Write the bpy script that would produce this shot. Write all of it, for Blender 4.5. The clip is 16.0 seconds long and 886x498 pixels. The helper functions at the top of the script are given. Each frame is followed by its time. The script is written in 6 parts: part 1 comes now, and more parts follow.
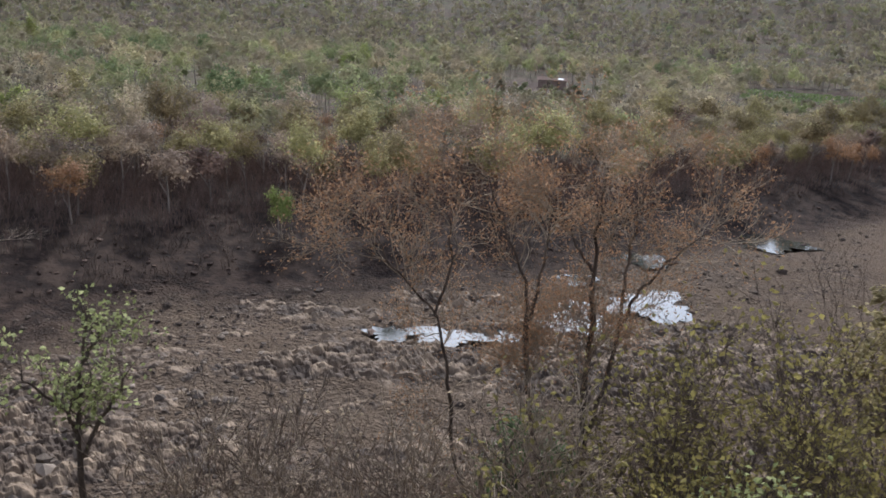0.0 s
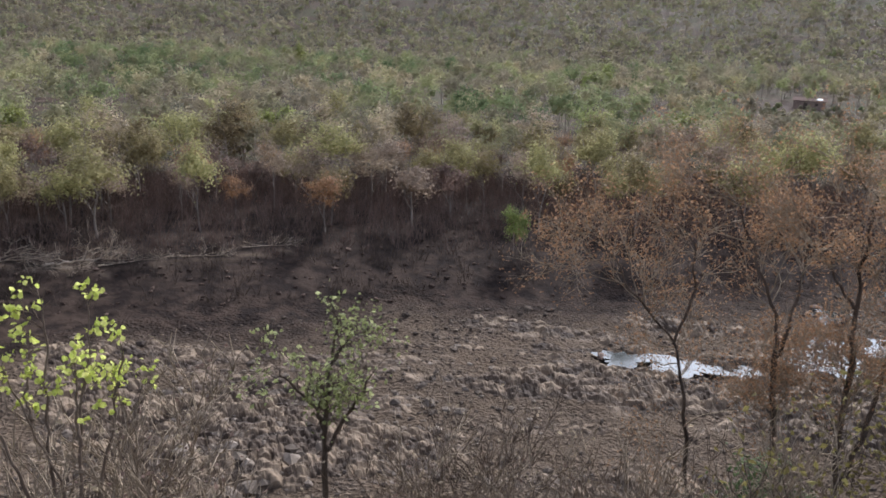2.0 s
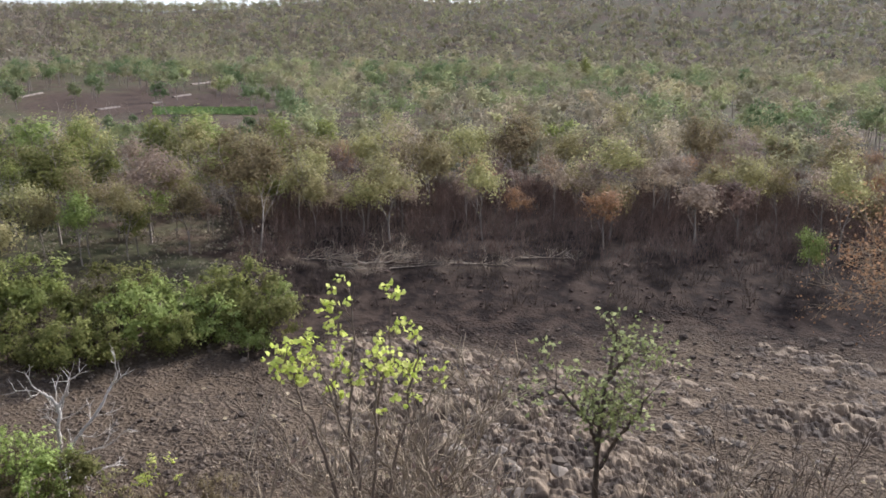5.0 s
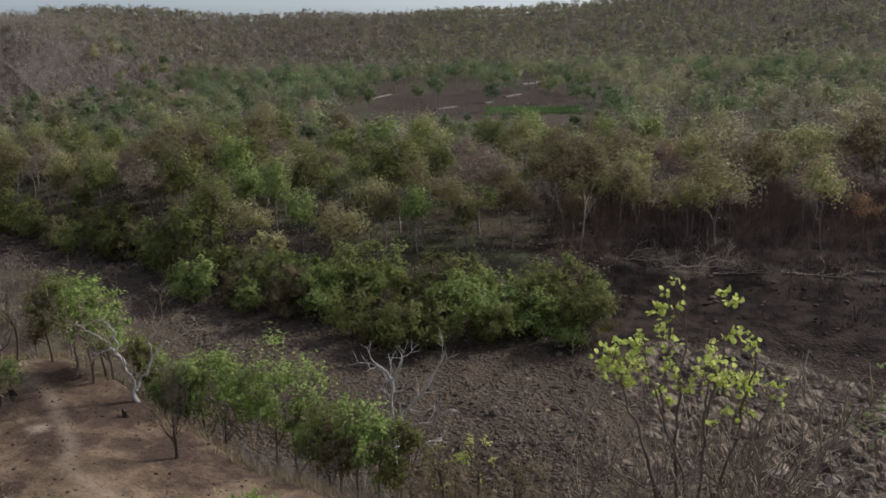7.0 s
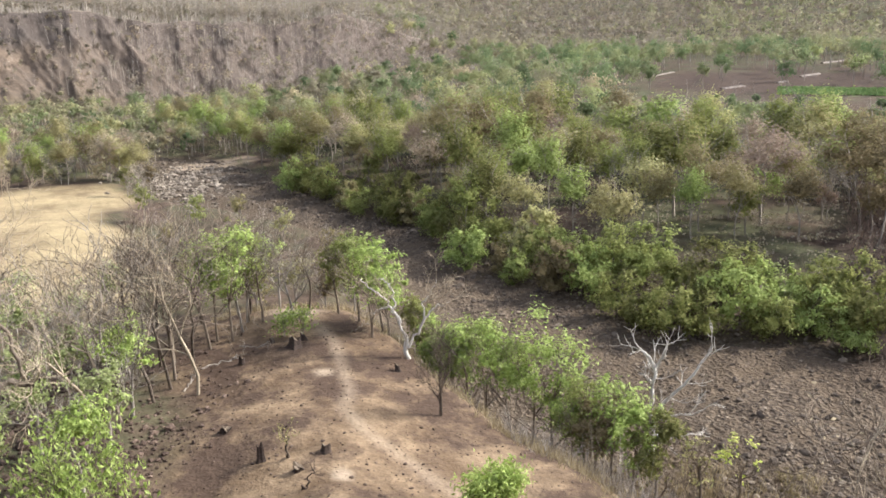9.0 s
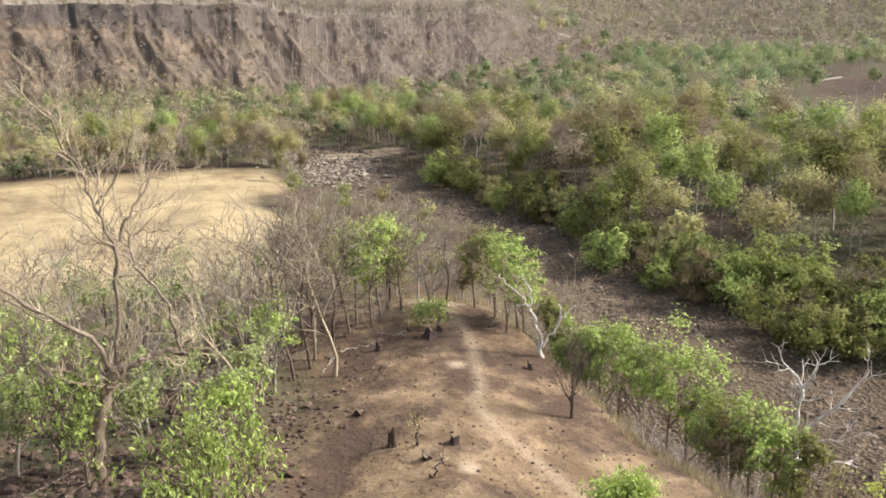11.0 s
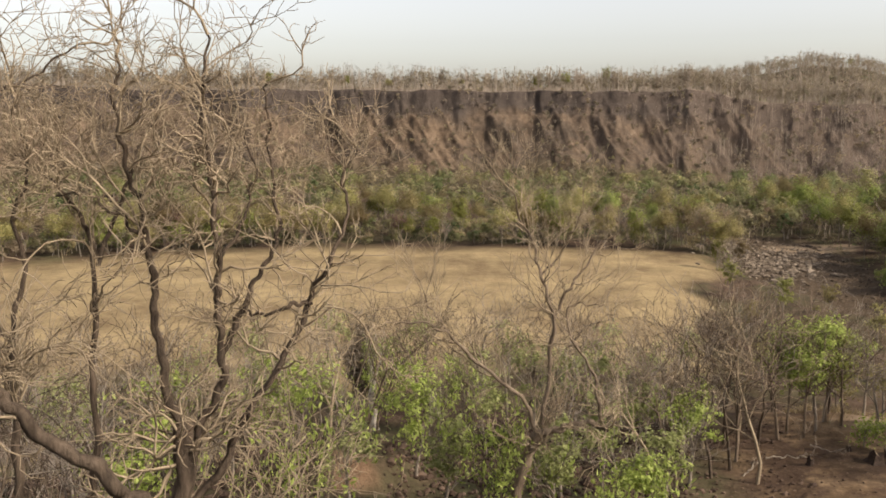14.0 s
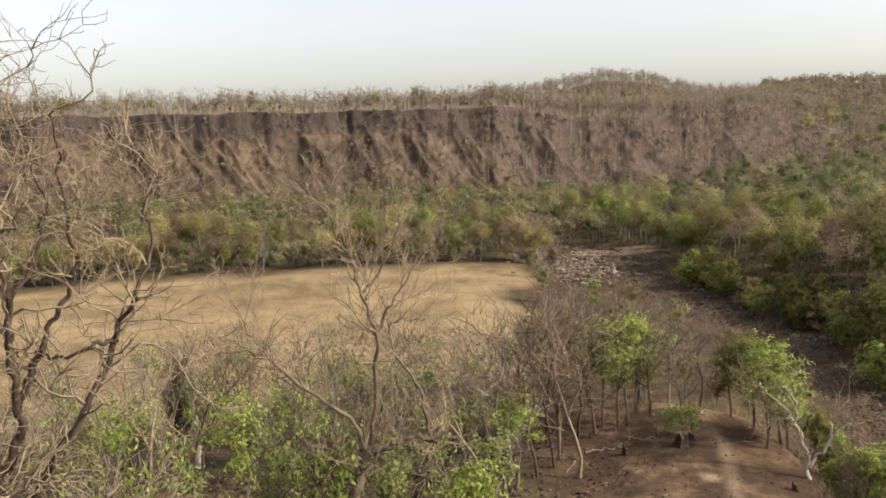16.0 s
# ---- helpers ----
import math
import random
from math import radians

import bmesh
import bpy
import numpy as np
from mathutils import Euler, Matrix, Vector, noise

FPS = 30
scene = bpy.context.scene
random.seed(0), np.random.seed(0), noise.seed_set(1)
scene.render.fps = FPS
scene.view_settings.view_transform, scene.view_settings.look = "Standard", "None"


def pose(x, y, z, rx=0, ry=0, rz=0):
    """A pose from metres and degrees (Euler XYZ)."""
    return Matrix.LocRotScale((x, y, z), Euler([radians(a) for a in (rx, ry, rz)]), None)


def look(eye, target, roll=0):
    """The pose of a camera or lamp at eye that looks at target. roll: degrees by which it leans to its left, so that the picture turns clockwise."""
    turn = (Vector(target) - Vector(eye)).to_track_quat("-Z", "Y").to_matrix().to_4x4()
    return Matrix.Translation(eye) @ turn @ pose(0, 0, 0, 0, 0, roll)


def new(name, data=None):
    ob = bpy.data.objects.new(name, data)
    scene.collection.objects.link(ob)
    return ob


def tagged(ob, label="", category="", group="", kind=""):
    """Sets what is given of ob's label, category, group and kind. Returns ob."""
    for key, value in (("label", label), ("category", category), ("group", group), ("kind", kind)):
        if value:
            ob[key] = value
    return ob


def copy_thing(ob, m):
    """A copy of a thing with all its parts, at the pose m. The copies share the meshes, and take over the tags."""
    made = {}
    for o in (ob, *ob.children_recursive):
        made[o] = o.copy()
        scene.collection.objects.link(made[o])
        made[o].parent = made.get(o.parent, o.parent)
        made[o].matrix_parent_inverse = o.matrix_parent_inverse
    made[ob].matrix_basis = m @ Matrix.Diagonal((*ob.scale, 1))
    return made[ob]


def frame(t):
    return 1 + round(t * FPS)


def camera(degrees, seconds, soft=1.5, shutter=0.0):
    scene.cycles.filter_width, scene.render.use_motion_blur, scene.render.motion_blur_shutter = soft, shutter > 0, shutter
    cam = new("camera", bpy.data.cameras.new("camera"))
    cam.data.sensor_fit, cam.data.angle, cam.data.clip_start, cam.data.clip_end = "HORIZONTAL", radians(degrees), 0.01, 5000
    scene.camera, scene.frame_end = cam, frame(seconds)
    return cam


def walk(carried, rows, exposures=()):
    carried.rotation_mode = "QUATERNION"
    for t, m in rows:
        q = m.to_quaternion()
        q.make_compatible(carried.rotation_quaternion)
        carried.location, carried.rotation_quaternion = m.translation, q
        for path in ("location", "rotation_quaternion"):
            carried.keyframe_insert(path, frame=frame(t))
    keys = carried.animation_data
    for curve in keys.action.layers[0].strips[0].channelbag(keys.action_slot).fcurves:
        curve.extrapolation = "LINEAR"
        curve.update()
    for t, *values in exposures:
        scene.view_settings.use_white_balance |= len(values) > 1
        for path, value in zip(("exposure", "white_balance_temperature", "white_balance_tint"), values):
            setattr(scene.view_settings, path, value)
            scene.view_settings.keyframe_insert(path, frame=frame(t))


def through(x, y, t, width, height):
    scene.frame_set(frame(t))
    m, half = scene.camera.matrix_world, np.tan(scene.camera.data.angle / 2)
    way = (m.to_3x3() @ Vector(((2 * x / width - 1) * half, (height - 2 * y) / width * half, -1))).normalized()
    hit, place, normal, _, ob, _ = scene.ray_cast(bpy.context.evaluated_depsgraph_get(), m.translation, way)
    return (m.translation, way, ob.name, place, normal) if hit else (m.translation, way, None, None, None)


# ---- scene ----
# ---------------------------------------------------------------- camera
# seconds, yaw (left of +y), pitch, roll; the phone swings at arm's length
PATH = [
    (0.0, -18.90, -14.52, 3.40),
    (0.5, -13.50, -14.44, 3.01),
    (1.0, -9.84, -14.11, 2.82),
    (1.5, -6.27, -13.97, 2.55),
    (2.0, -2.83, -13.95, 2.29),
    (2.5, 0.49, -15.08, 2.36),
    (3.0, 3.18, -16.72, 2.16),
    (3.2, 4.08, -17.05, 1.97),
    (5.3, 18.35, -12.82, 0.19),
    (5.5, 19.85, -12.45, -0.27),
    (6.0, 24.69, -12.15, -0.81),
    (6.5, 31.15, -12.36, -0.91),
    (7.0, 37.84, -13.51, -1.26),
    (7.5, 43.27, -14.66, -1.41),
    (8.0, 47.51, -14.97, -1.38),
    (8.5, 51.63, -14.62, -1.53),
    (9.0, 56.22, -14.59, -1.53),
    (9.2, 57.86, -14.70, -1.52),
    (11.3, 68.89, -14.32, -0.57),
    (11.5, 71.62, -14.06, -0.67),
    (12.0, 79.63, -13.60, -0.76),
    (12.5, 88.82, -12.88, -0.93),
    (13.0, 94.93, -12.09, -1.01),
    (13.5, 96.20, -10.71, -0.36),
    (14.0, 94.63, -9.01, 0.13),
    (14.5, 91.13, -8.64, 0.25),
    (15.0, 88.01, -9.11, 0.00),
    (15.5, 84.71, -9.05, -0.94),
    (16.0, 82.50, -7.87, -1.66),
]
EYE_Z, ARM = 20.0, 0.45


def held(yaw, pitch, roll):
    a = radians(yaw)
    return pose(-ARM * math.sin(a), ARM * math.cos(a), EYE_Z, 0, 0, yaw) @ pose(0, 0, 0, 90 + pitch) @ pose(0, 0, 0, 0, 0, roll)


# seconds, stops, kelvin, tint
EXPOSURES = [(0.0, 0.98, 5450, 12), (2.5, 1.1, 5450, 13), (3.2, 1.5, 5500, 13), (5.3, 1.22, 5500, 12), (5.7, 0.88, 5500, 12), (6.2, 0.28, 5500, 12), (7.0, 0.26, 5500, 10),
             (7.35, 0.87, 5600, 9), (7.8, 1.76, 5650, 7), (8.5, 1.86, 5650, 7), (9.2, 1.84, 5750, 7), (11.5, 1.82, 6150, 7), (12.5, 1.47, 6500, 8), (13.5, 1.08, 6900, 10), (14.0, 0.9, 7000, 12), (16.0, 0.98, 6900, 12)]
cam = camera(54.96, 16.0, soft=1.7)
walk(cam, [(t, held(a, b, c)) for t, a, b, c in PATH], EXPOSURES)

# ---------------------------------------------------------------- light
SUN_AZ, SUN_EL = -22.0, 38.0   # degrees left of +y, above the horizon
world = bpy.data.worlds.new("sky")
scene.world = world
world.use_nodes = True
wn = world.node_tree.nodes
sky = wn.new("ShaderNodeTexSky")
sky.sky_type, sky.sun_disc = "NISHITA", False
sky.sun_elevation, sky.sun_rotation = radians(SUN_EL), radians(-SUN_AZ)
sky.dust_density, sky.air_density, sky.ozone_density = 2.6, 1.0, 1.0
pale = wn.new("ShaderNodeHueSaturation")
pale.inputs["Hue"].default_value, pale.inputs["Saturation"].default_value = 0.51, 0.42
world.node_tree.links.new(sky.outputs[0], pale.inputs["Color"])
world.node_tree.links.new(pale.outputs[0], wn["Background"].inputs["Color"])
wn["Background"].inputs["Strength"].default_value = 0.125
sun = new("sun", bpy.data.lights.new("sun", "SUN"))
sun.data.energy, sun.data.angle, sun.data.color = 2.5, radians(2.5), (1.0, 0.93, 0.82)
sa, se = radians(SUN_AZ), radians(SUN_EL)
sun.matrix_world = look((0, 0, 60), Vector((0, 0, 60)) - Vector((-math.sin(sa) * math.cos(se), math.cos(sa) * math.cos(se), math.sin(se))))

# ---------------------------------------------------------------- materials


def material(name, rough=0.9):
    m = bpy.data.materials.new(name)
    m.use_nodes = True
    b = m.node_tree.nodes["Principled BSDF"]
    b.inputs["Roughness"].default_value = rough
    b.inputs["Specular IOR Level"].default_value = 0.05
    return m, m.node_tree.nodes, m.node_tree.links, b


def ramp(nodes, links, value, stops):
    r = nodes.new("ShaderNodeValToRGB")
    while len(r.color_ramp.elements) < len(stops):
        r.color_ramp.elements.new(0.5)
    for e, (p, c) in zip(r.color_ramp.elements, stops):
        e.position, e.color = p, (*c, 1)
    links.new(value, r.inputs[0])
    return r.outputs[0]


def mix(nodes, links, fac, a, b, mode="MIX"):
    n = nodes.new("ShaderNodeMix")
    n.data_type, n.blend_type = "RGBA", mode
    for socket, value in ((n.inputs[0], fac), (n.inputs[6], a), (n.inputs[7], b)):
        if isinstance(value, (int, float)):
            socket.default_value = value
        elif isinstance(value, tuple):
            socket.default_value = (*value, 1)
        else:
            links.new(value, socket)
    return n.outputs[2]


def noise_tex(nodes, links, scale, detail=4.0, rough=0.6, stretch=None):
    tc = nodes.new("ShaderNodeTexCoord")
    n = nodes.new("ShaderNodeTexNoise")
    n.inputs["Scale"].default_value, n.inputs["Detail"].default_value, n.inputs["Roughness"].default_value = scale, detail, rough
    if stretch:
        mp = nodes.new("ShaderNodeMapping")
        mp.inputs["Scale"].default_value = stretch
        links.new(tc.outputs["Object"], mp.inputs[0])
        links.new(mp.outputs[0], n.inputs["Vector"])
    else:
        links.new(tc.outputs["Object"], n.inputs["Vector"])
    return n.outputs["Fac"]


def bump(nodes, links, b, height, strength=0.5, distance=0.1):
    n = nodes.new("ShaderNodeBump")
    n.inputs["Strength"].default_value, n.inputs["Distance"].default_value = strength, distance
    links.new(height, n.inputs["Height"])
    links.new(n.outputs[0], b.inputs["Normal"])


def attribute(nodes, name):
    a = nodes.new("ShaderNodeAttribute")
    a.attribute_name = name
    return a.outputs["Fac"]


def leaf_material(name, colors, through=0.35, by_tree=True, gloss=0.04):
    """Leaves: a colour for each leaf, shifted for each tree, with light coming through."""
    m, n, l, b = material(name, 0.6)
    b.inputs["Specular IOR Level"].default_value = gloss
    geo = n.new("ShaderNodeNewGeometry")
    c = ramp(n, l, geo.outputs["Random Per Island"], [(i / max(1, len(colors) - 1), c) for i, c in enumerate(colors)])
    hs = n.new("ShaderNodeHueSaturation")
    l.new(c, hs.inputs["Color"])
    if by_tree:
        oi = n.new("ShaderNodeObjectInfo")
        for sock, lo, hi in (("Hue", 0.462, 0.51), ("Value", 0.6, 1.4)):
            mr = n.new("ShaderNodeMapRange")
            mr.inputs[3].default_value, mr.inputs[4].default_value = lo, hi
            l.new(oi.outputs["Random"], mr.inputs[0])
            l.new(mr.outputs[0], hs.inputs[sock])
    l.new(hs.outputs[0], b.inputs["Base Color"])
    tr = n.new("ShaderNodeBsdfTranslucent")
    l.new(hs.outputs[0], tr.inputs["Color"])
    ms = n.new("ShaderNodeMixShader")
    ms.inputs[0].default_value = through
    l.new(b.outputs[0], ms.inputs[1])
    l.new(tr.outputs[0], ms.inputs[2])
    l.new(ms.outputs[0], n["Material Output"].inputs[0])
    return m


def bark_material(name, dark, light, scale=3.0):
    m, n, l, b = material(name, 0.9)
    f = noise_tex(n, l, scale, 6, 0.65, (1, 1, 0.25))
    l.new(ramp(n, l, f, [(0.3, dark), (0.7, light)]), b.inputs["Base Color"])
    bump(n, l, b, noise_tex(n, l, scale * 5, 6, 0.7, (1, 1, 0.3)), 0.9, 0.05)
    return m


GREEN = leaf_material("leaf_green", [(0.135, 0.158, 0.042), (0.215, 0.24, 0.07), (0.315, 0.335, 0.115)], 0.5)
DARK = leaf_material("leaf_dark_green", [(0.05, 0.072, 0.026), (0.09, 0.12, 0.045), (0.14, 0.17, 0.065)], 0.3, False)
MUSTARD = leaf_material("leaf_mustard", [(0.13, 0.105, 0.038), (0.20, 0.165, 0.055), (0.29, 0.245, 0.08)], 0.4, False)
BRIGHT = leaf_material("leaf_bright_green", [(0.17, 0.215, 0.04), (0.29, 0.35, 0.08), (0.44, 0.49, 0.15)], 0.45, False, 0.2)
OLIVE = leaf_material("leaf_olive", [(0.185, 0.165, 0.068), (0.265, 0.235, 0.10), (0.355, 0.31, 0.15)], 0.5)
SAGE = leaf_material("leaf_sage", [(0.18, 0.195, 0.07), (0.285, 0.305, 0.12), (0.42, 0.43, 0.20)], 0.5, False)
YELLOW = leaf_material("leaf_yellow", [(0.40, 0.45, 0.08), (0.56, 0.60, 0.14), (0.70, 0.68, 0.22)], 0.5, False)
RUST = leaf_material("leaf_rust", [(0.24, 0.13, 0.065), (0.34, 0.195, 0.10), (0.45, 0.28, 0.155)], 0.4, False)
DRY = leaf_material("leaf_dry", [(0.20, 0.155, 0.105), (0.29, 0.225, 0.15), (0.38, 0.30, 0.20)], 0.5)
CREEPER = leaf_material("leaf_creeper", [(0.07, 0.055, 0.04), (0.11, 0.088, 0.062), (0.17, 0.135, 0.095)], 0.2, False)
BARK = bark_material("bark_brown", (0.032, 0.024, 0.018), (0.16, 0.118, 0.086), 7.0)
BARK_PALE = bark_material("bark_pale", (0.34, 0.29, 0.24), (0.62, 0.55, 0.47))
BARK_MID = bark_material("bark_dun", (0.095, 0.069, 0.05), (0.25, 0.19, 0.137))
TWIG = bark_material("twig_tan", (0.20, 0.15, 0.10), (0.40, 0.315, 0.215), 1.5)
RUSSET = bark_material("twig_russet", (0.11, 0.073, 0.055), (0.25, 0.172, 0.13), 1.5)
BARK_GREY = bark_material("bark_grey", (0.15, 0.12, 0.095), (0.34, 0.285, 0.23))

# ---------------------------------------------------------------- mesh helpers
rng = np.random.default_rng(7)


def mesh_of(name, verts, faces, mat=None, smooth=False):
    """A mesh from arrays of vertices and of faces with one count of corners."""
    verts, faces = np.asarray(verts, np.float32), np.asarray(faces, np.int32)
    me = bpy.data.meshes.new(name)
    k = faces.shape[1]
    me.vertices.add(len(verts))
    me.vertices.foreach_set("co", verts.ravel())
    me.loops.add(faces.size)
    me.loops.foreach_set("vertex_index", faces.ravel())
    me.polygons.add(len(faces))
    me.polygons.foreach_set("loop_start", np.arange(len(faces), dtype=np.int32) * k)
    me.polygons.foreach_set("use_smooth", np.full(len(faces), smooth))
    me.update(calc_edges=True)
    if mat:
        me.materials.append(mat)
    return me


def part(name, me, parent, label="", kind=""):
    ob = new(name, me)
    ob.parent = parent
    return tagged(ob, label=label, kind=kind)


def hash2(ix, iy, seed):
    h = (ix.astype(np.int64) * 374761393 + iy.astype(np.int64) * 668265263 + seed * 2147483647) & 0xFFFFFFFF
    h = ((h ^ (h >> 13)) * 1274126177) & 0xFFFFFFFF
    return ((h ^ (h >> 16)) & 0xFFFF) / 65535.0


def vnoise(x, y, seed=0):
    ix, iy = np.floor(x), np.floor(y)
    fx, fy = x - ix, y - iy
    fx, fy = fx * fx * (3 - 2 * fx), fy * fy * (3 - 2 * fy)
    a, b = hash2(ix, iy, seed), hash2(ix + 1, iy, seed)
    c, d = hash2(ix, iy + 1, seed), hash2(ix + 1, iy + 1, seed)
    return (a + (b - a) * fx) * (1 - fy) + (c + (d - c) * fx) * fy


def fbm(x, y, octaves=4, seed=0):
    s, amp, tot = 0, 1.0, 0.0
    for o in range(octaves):
        s = s + amp * vnoise(x * 2 ** o, y * 2 ** o, seed + o)
        tot += amp
        amp *= 0.5
    return s / tot - 0.5


def sstep(a, b, x):
    t = np.clip((x - a) / (b - a), 0, 1)
    return t * t * (3 - 2 * t)


# ---------------------------------------------------------------- lie of the land
# pools in the river bed: azimuth, distance, half width in degrees, half length in metres
POOLS = [(-15.6, 54.6, 1.6, 1.6), (-19.6, 54.8, 2.6, 1.7), (-24.0, 55.6, 1.2, 1.2), (-28.3, 60.5, 2.6, 4.0), (-33.5, 66.5, 2.6, 4.2),
         (-32.6, 81.0, 1.9, 2.6), (-28.3, 71.7, 1.2, 2.0), (-40.3, 96.0, 2.2, 4.0)]


# openings in the wood: azimuth, distance, half width in degrees, half length
CLEARINGS = [(35.5, 232, 7.5, 46), (46.5, 146, 3.6, 10), (-25.0, 252, 3.0, 20), (-42.0, 300, 5.0, 40)]


def near_edge(az):
    return np.interp(az, [-70, 25, 35, 42, 50, 54, 60, 64, 68, 74, 78], [33, 33, 35, 41, 50, 57, 74, 86, 95, 108, 128])


def far_edge(az):
    return np.interp(az, [-70, -45, -38, -27, -15, 0, 12, 24, 28, 40, 46, 54, 58, 63, 67, 70, 73, 78],
                     [190, 118, 97, 76, 68, 63, 61, 62, 58, 57, 62, 71, 86, 98, 115, 138, 150, 152])


def spur_edge(az):
    return np.interp(az, [30, 38, 45, 52, 57, 60, 63, 70, 76, 84, 95], [26, 26, 28, 31.5, 37, 43, 47, 49, 48, 44, 40])


def skyline(az):
    """Elevation in degrees of the far hills' ground."""
    return np.interp(az, [-70, -20, -5, 5, 18, 23, 28, 40, 55], [3.5, 3.5, 3.3, 3.2, 3.2, 3.2, 2.4, 2.1, 1.8])


def cliff_at(az):
    return np.interp(az, [48, 57, 66, 75, 90, 130], [340, 300, 262, 240, 232, 225])


def cliff_line(az):
    """The escarpment's brow, with its bays."""
    return cliff_at(az) + 12 * fbm(az / 4.5, az * 0, 3, 21) + 3 * fbm(az / 1.1, az * 0 + 3, 3, 23)


def ground_z(x, y):
    x, y = np.asarray(x, float), np.asarray(y, float)
    d = np.hypot(x, y)
    az = np.degrees(np.arctan2(-x, y))
    az = np.where(az < -110, az + 360, az)
    # the hillside under the viewpoint, in three sectors
    za = np.interp(d, [0, 2, 4, 8, 14, 22, 30], [18.4, 18.3, 16.5, 12.5, 8.5, 4.5, 1.0])
    zb = np.interp(d, [0, 2, 4, 8, 14, 22, 27, 50], [18.4, 18.3, 16.0, 11.0, 7.5, 4.8, 4.2, 3.6])
    zb = zb + 0.9 * np.exp(-((az - 65) / 8) ** 2) * sstep(14, 26, d)
    zc = np.interp(d, [0, 2, 4, 8, 14, 22, 30, 42, 56, 62], [18.4, 18.3, 16.0, 12.0, 9.0, 7.0, 5.0, 3.6, 2.2, 2.0])
    wb, wc = sstep(36, 46, az), sstep(76, 86, az)
    near = za * (1 - wb) + (zb * (1 - wc) + zc * wc) * wb
    near = near + 1.5 * np.exp(-((az - 101.3) / 4.2) ** 4) * sstep(33.0, 35.2, d) * (1 - sstep(36.0, 43.0, d))
    near = near + 0.5 * fbm(x / 5, y / 5, 4, 3) * sstep(3, 10, d)
    # what lies beyond the spur's edge
    ne, fe, se = near_edge(az), far_edge(az), spur_edge(az)
    wf = sstep(74.5, 79, az)
    low = 1.6 * sstep(56, 64, az) * (1 - sstep(ne - 10, ne, d))
    low = low + np.interp(d - fe, [0, 3, 14, 60, 140, 260], [0, 0.6, 2.4, 3.2, 4.5, 6.0]) * (1 - 0.8 * sstep(62, 67, az))
    bed = (1 - sstep(fe - 2, fe + 2, d)) * (1 - sstep(74, 78, az))
    low = low + bed * (0.7 * fbm(x / 7, y / 7, 4, 11) + 0.5 * fbm(x / 1.3, y / 1.3, 2, 5))
    for pa, pd, ra, rd in POOLS:
        low = low - 0.75 * np.exp(-((az - pa) / ra) ** 2 - ((d - pd) / rd) ** 2)
    low = low * (1 - wf) + (2.0 + 2.5 * sstep(150, 220, d)) * wf
    z = near + (low - near) * sstep(se - 1, se + 8, d)
    # hills behind the plain
    hz = EYE_Z + 760 * np.tan(np.radians(skyline(az)))
    z = z + (hz - 6) * sstep(330, 760, d) * (1 - sstep(52, 66, az)) * (0.9 + 0.35 * fbm(x / 120, y / 120, 3, 9))
    # escarpment and the plateau above it
    dc = cliff_line(az)
    top = EYE_Z + dc * np.tan(np.radians(np.interp(az, [48, 57, 64, 72, 90, 130], [0.4, 0.75, 1.0, 1.45, 1.4, 1.5]))) + 1.2 * fbm(az / 1.6, az * 0 + 5, 3, 25)
    s = d - dc
    down = sstep(1, -9, s)
    # buttresses that widen downhill and lean aside, with sharp gullies between them
    spread = az / 2.7 - s * 0.062 + 0.25 * fbm(az / 2, s / 9, 2, 28)
    spur = 1 - np.abs(2 * vnoise(spread, s * 0.006, 31) - 1)
    rib = 1 - np.abs(2 * vnoise(az / 1.2 - s * 0.115, s * 0.03 + 9, 33) - 1)
    fine = 1 - np.abs(2 * vnoise(az / 0.48 - s * 0.22, s * 0.06, 37) - 1)
    s2 = s + (4.4 * spur + 2.4 * rib + 1.3 * fine - 4.4) * down + 1.6 * fbm(az / 0.35, s / 3.2, 3, 35) * sstep(1, -4, s)
    face = np.interp(s2, [-36, -27, -14, -6.5, -5.2, -3.4, -2.6, -0.7, 0, 60, 260, 500], [0, 0.08, 0.40, 0.70, 0.73, 0.83, 0.85, 0.985, 1.0, 1.03, 1.2, 1.75])
    w = sstep(50, 64, az)
    hump = 15 * np.exp(-((az - 71) / 6.5) ** 2) * sstep(40, 160, s)
    z = z + w * ((top - 4.0) * face + hump)
    z = z + 1.2 * fbm(x / 30, y / 30, 4, 2) * sstep(70, 140, d)
    return z


def at(az, d):
    a = np.radians(az)
    return -d * np.sin(a), d * np.cos(a)


def spot(az, d, sink=0.05):
    x, y = at(az, d)
    return float(x), float(y), float(ground_z(x, y)) - sink


TRAILS = [((55.0, 24), (55.6, 26.3), (60.1, 29.3), (62.4, 30.8), (63.6, 33.0), (63.1, 34.9), (63.6, 37.7), (64.1, 41.9), (65.2, 45.3)),
          ((28.7, 74.4), (25.5, 71.1), (22.4, 69.9), (20.4, 70.7), (20.2, 74.1)), ((20.4, 70.7), (19.2, 68.2)),
          ((22.4, 69.9), (16.5, 69.9), (13.4, 70.1), (7.7, 72.1))]


